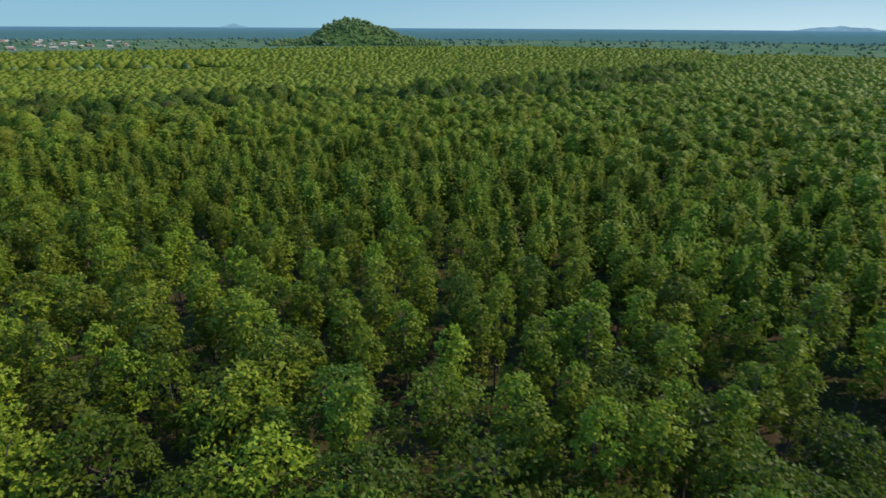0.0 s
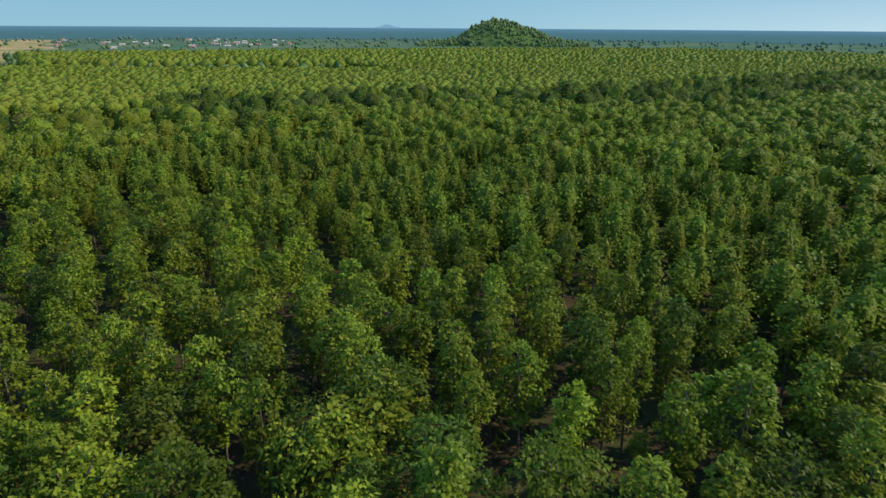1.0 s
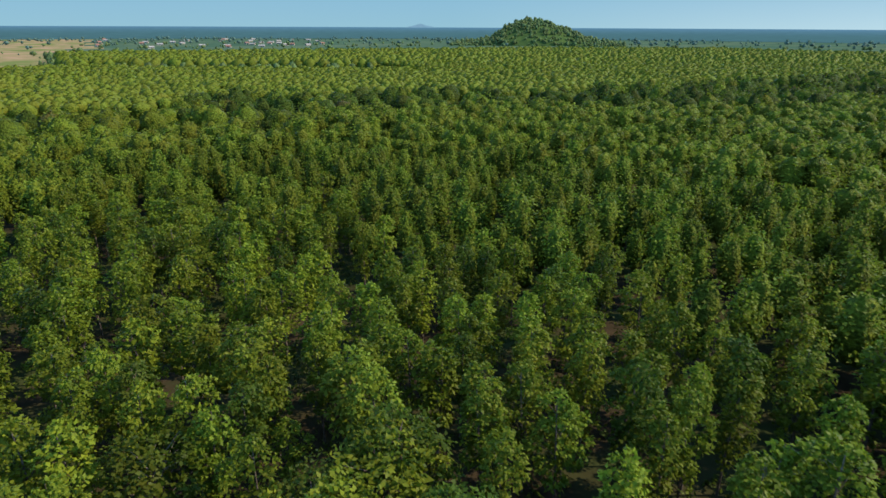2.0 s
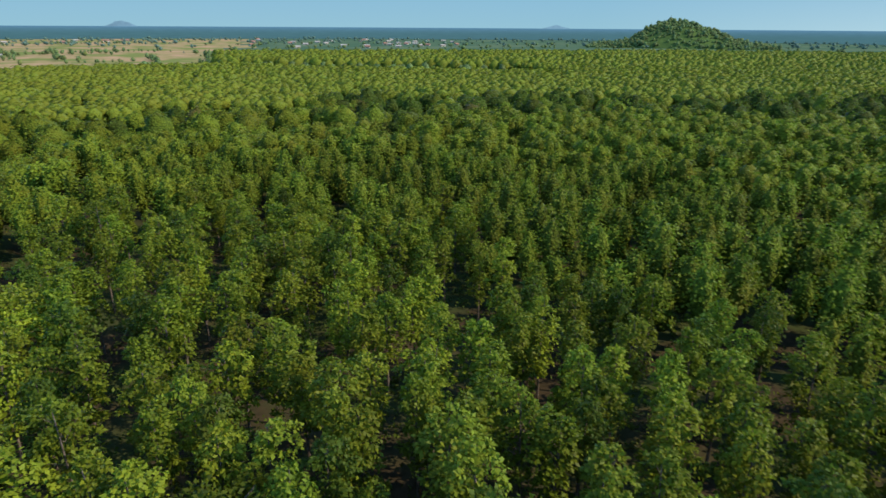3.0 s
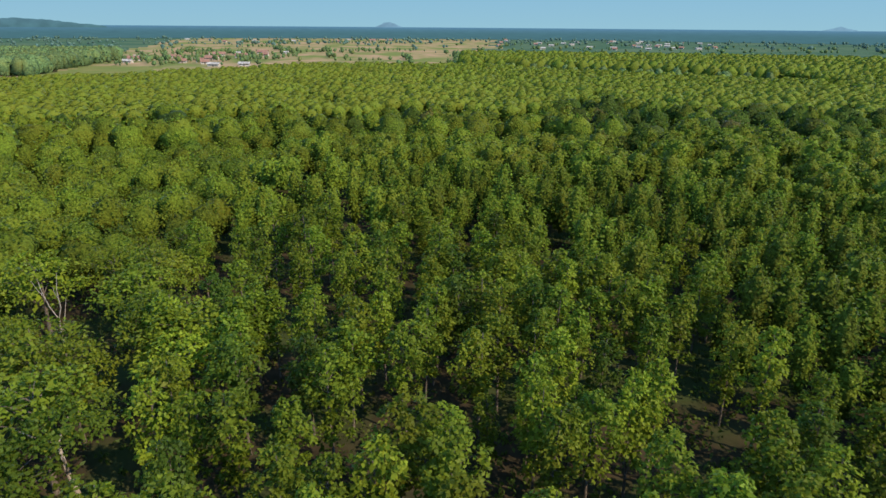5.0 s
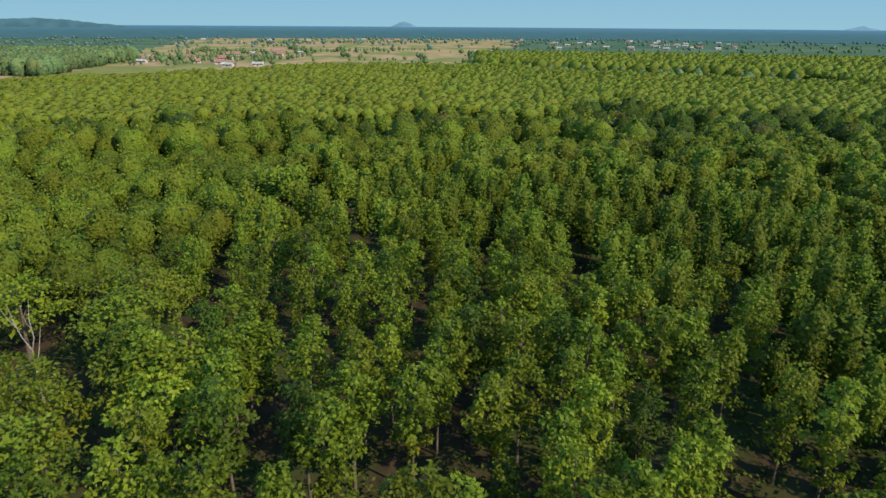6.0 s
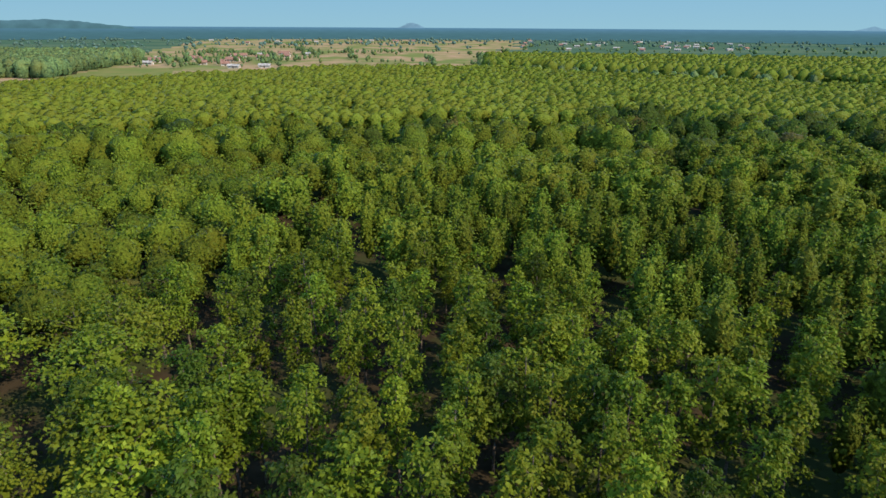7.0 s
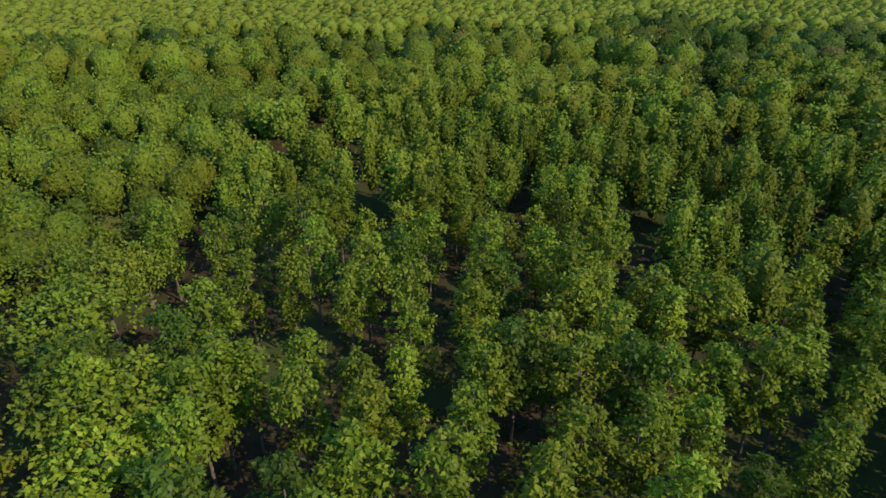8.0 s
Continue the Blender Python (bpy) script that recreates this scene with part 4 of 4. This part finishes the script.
# garden trees of the village
rv = np.random.RandomState(91)
pv = np.stack([rv.uniform(-800, -522, 330), rv.uniform(-185, -20, 330)], 1)
pv = pv[(wood_kind(pv) == 0) & (wobble(pv, 22, 4) > -0.3)]
s = rv.uniform(0.3, 0.85, len(pv))
wood("garden_trees", q, pv, s, rv.uniform(0, 6.28, len(pv)), s * rv.uniform(0.8, 1.3, len(pv)), HAZED_LEAF, "dark green trees between the village houses")


# ---- single trees at the wood's edge ----
def build_bare_tree():
    """A leafless tree with a forked pale trunk."""
    r = np.random.RandomState(5)
    base = new("bare_tree")
    lines = [([(0, 0, -0.1), (0.1, 0, 2.5), (0.05, 0.1, 5.0)], (0.15, 0.12, 0.10)),
             ([(0.05, 0.1, 5.0), (0.7, 0.4, 6.0), (0.9, 0.3, 7.4), (1.3, 0.6, 8.8)], (0.085, 0.07, 0.045, 0.015)),
             ([(0.05, 0.1, 5.0), (-0.6, -0.5, 6.0), (-0.8, -0.9, 7.2), (-1.3, -1.0, 8.2)], (0.08, 0.06, 0.04, 0.015)),
             ([(0.1, 0, 3.6), (-0.2, 0.8, 4.8), (-0.3, 1.5, 6.4)], (0.08, 0.06, 0.02)),
             ([(0.8, 0.35, 6.6), (1.7, -0.2, 7.4), (2.1, -0.4, 8.0)], (0.05, 0.04, 0.015)),
             ([(-0.7, -0.7, 6.6), (-0.4, -1.5, 7.6), (-0.5, -1.9, 8.3)], (0.05, 0.035, 0.015))]
    for n, (line, radii) in enumerate(lines):
        part("trunk" if n == 0 else "branch", face_mesh("branch", *tube(line, radii, 7), PALE_BARK), base)
    base.matrix_basis = pose(-78.6, -5.3, 0, 0, 0, 40)
    base.scale = (0.66, 0.66, 1.18)
    return tagged(base, "leafless pale grey tree with forked branches", "tree")


build_bare_tree()


def build_leaning_tree():
    """A flat-topped tree on a pale, leaning, bent trunk."""
    base = new("leaning_tree")
    part("trunk", face_mesh("trunk", *tube([(0, 0, -0.1), (-0.3, 0.1, 2.0), (-0.2, 0.5, 4.0), (0.5, 0.9, 5.8)], (0.20, 0.16, 0.13, 0.10), 8), PALE_BARK), base, "pale bent trunk")
    for line in ([(0.5, 0.9, 5.8), (1.4, 0.6, 6.6), (2.2, 0.2, 7.0)], [(0.5, 0.9, 5.8), (0.3, 1.9, 6.6), (0.6, 2.8, 7.1)], [(-0.2, 0.5, 4.0), (-1.2, 0.2, 5.4), (-1.9, 0.1, 6.6)]):
        part("branch", face_mesh("branch", *tube(line, (0.09, 0.07, 0.03), 6), PALE_BARK), base)
    quads, _ = broad_crown(350, 26, 40, 0.27, radius=2.9, high=8.4, low=0.68, lump=0.7, fill=60)
    part("crown", leaf_mesh("crown", quads, BROAD), base)
    base.matrix_basis = pose(-60.2, 2.6, 0, 0, 0, 190)
    return tagged(base, "flat-topped green tree on a pale leaning trunk", "tree")


build_leaning_tree()


# low growth and dead leaves between the rows
def build_undergrowth():
    r = np.random.RandomState(71)
    c = np.stack([r.uniform(-112, 14, 11000), r.uniform(-16, 72, 11000)], 1)
    c = c[(off_line(c, CORE) < 42)][:4200]
    n = 10
    high = r.gamma(1.7, 0.42, (len(c), 1, 1)).clip(0.1, 3.2)
    ways = unit(r.normal(0, 1, (len(c), n, 3)) + (0, 0, 0.4))
    places = np.concatenate([c, np.zeros((len(c), 1))], 1)[:, None, :] + ways * np.array((0.6, 0.6, 0.6)) * (0.4 + 0.7 * high) + np.array((0, 0, 1)) * 0.55 * high
    places[..., 2] = np.maximum(places[..., 2], 0.06)
    quads = leaves_at(places.reshape(-1, 3), ways.reshape(-1, 3), 0.38, 0.23, r)
    tagged(new("undergrowth", leaf_mesh("undergrowth", quads, SHRUB)), "low dark shrubs between the tree rows", "shrubs", kind="stuff")


build_undergrowth()


# ---- the village in the fields ----
def build_house(long, deep, high, roof_rise, wall_mat, roof_mat, label):
    """A gabled house: four walls, roof slabs with eaves, a door and two windows."""
    base = new("house")
    x, y, t = long / 2, deep / 2, 0.3

    def box(name, x0, x1, y0, y1, z0, z1, mat):
        v = [(a, b, c) for c in (z0, z1) for b in (y0, y1) for a in (x0, x1)]
        return part(name, face_mesh(name, v, [(0, 2, 3, 1), (4, 5, 7, 6), (0, 1, 5, 4), (2, 6, 7, 3), (0, 4, 6, 2), (1, 3, 7, 5)], mat), base)

    box("wall", -x, x, -y, -y + t, 0, high, wall_mat)
    box("wall", -x, x, y - t, y, 0, high, wall_mat)
    for a in (-x, x - t):
        v = [(a + d, b, c) for d in (0, t) for b, c in ((-y + t, 0), (y - t, 0), (y - t, high), (0, high + roof_rise - 0.15), (-y + t, high))]
        part("wall", face_mesh("wall", v, [(0, 1, 2, 3, 4), (9, 8, 7, 6, 5)] + [(k, 5 + k, 5 + (k + 1) % 5, (k + 1) % 5) for k in range(5)], wall_mat), base)
    for side in (-1, 1):
        e, low = 0.7, high - 0.7 * roof_rise / y
        v = [(a, b, c) for a in (-x - 0.5, x + 0.5) for b, c in ((side * (y + e), low), (0, high + roof_rise), (0, high + roof_rise + 0.2), (side * (y + e), low + 0.2))]
        part("roof", face_mesh("roof", v, [(0, 1, 2, 3), (7, 6, 5, 4)] + [(k, 4 + k, 4 + (k + 1) % 4, (k + 1) % 4) for k in range(4)], roof_mat), base)
    box("door", -0.5, 0.5, -y - 0.06, -y - 0.002, 0, 2.0, BARK)
    for a in (-0.3 * long, 0.3 * long):
        box("window", a - 0.5, a + 0.5, -y - 0.06, -y - 0.002, 1.0, 2.0, BARK)
    return tagged(base, label, "house", "village houses")


red = build_house(11, 5, 2.3, 1.6, LIME, TILE, "long limewashed village house with red clay-tile roof")
pale = build_house(8, 4.5, 1.9, 1.0, LIME, SHEET, "pale village shed with grey sheet roof")
small = build_house(6, 4.5, 2.1, 1.4, LIME, TILE, "small village house with red tiled roof")
red.matrix_basis = pose(-613, -89, 0, 0, 0, 84)
pale.matrix_basis = pose(-572, -146, 0, 0, 0, 80)
small.matrix_basis = pose(-571, -104, 0, 0, 0, 95)
for model, spots in (
    (red, [(-655, -70, 80), (-604, -150, 88), (-690, -96, 100), (-740, -60, 80), (-1290, 85, 92), (-1310, 118, 80)]),
    (pale, [(-532, -51, 88), (-526, -72, 82), (-640, -158, 95), (-736, -37, 85), (-722, -82, 90), (-1330, -262, 100), (-1250, -130, 90), (-1230, -60, 86), (-1345, 40, 90),
            (-268, 834, 20), (-282, 840, 15), (-255, 842, 30)]),
    (small, [(-580, -92, 75), (-625, -120, 90), (-650, -132, 80), (-556, -84, 100), (-700, -110, 90), (-690, -52, 80), (-1210, 20, 85), (-1180, -170, 80), (-1270, -210, 90)]),
):
    for hx, hy, turn in spots:
        copy_thing(model, pose(hx, hy, 0, 0, 0, turn))
rt = np.random.RandomState(81)
for k in range(34):
    yaw, far = radians(rt.uniform(58, 77)), rt.uniform(900, 1380)
    copy_thing(pale if k % 3 else small, pose(-25 - far * math.sin(yaw), 20 + far * math.cos(yaw), 0, 0, 0, rt.uniform(40, 110)))
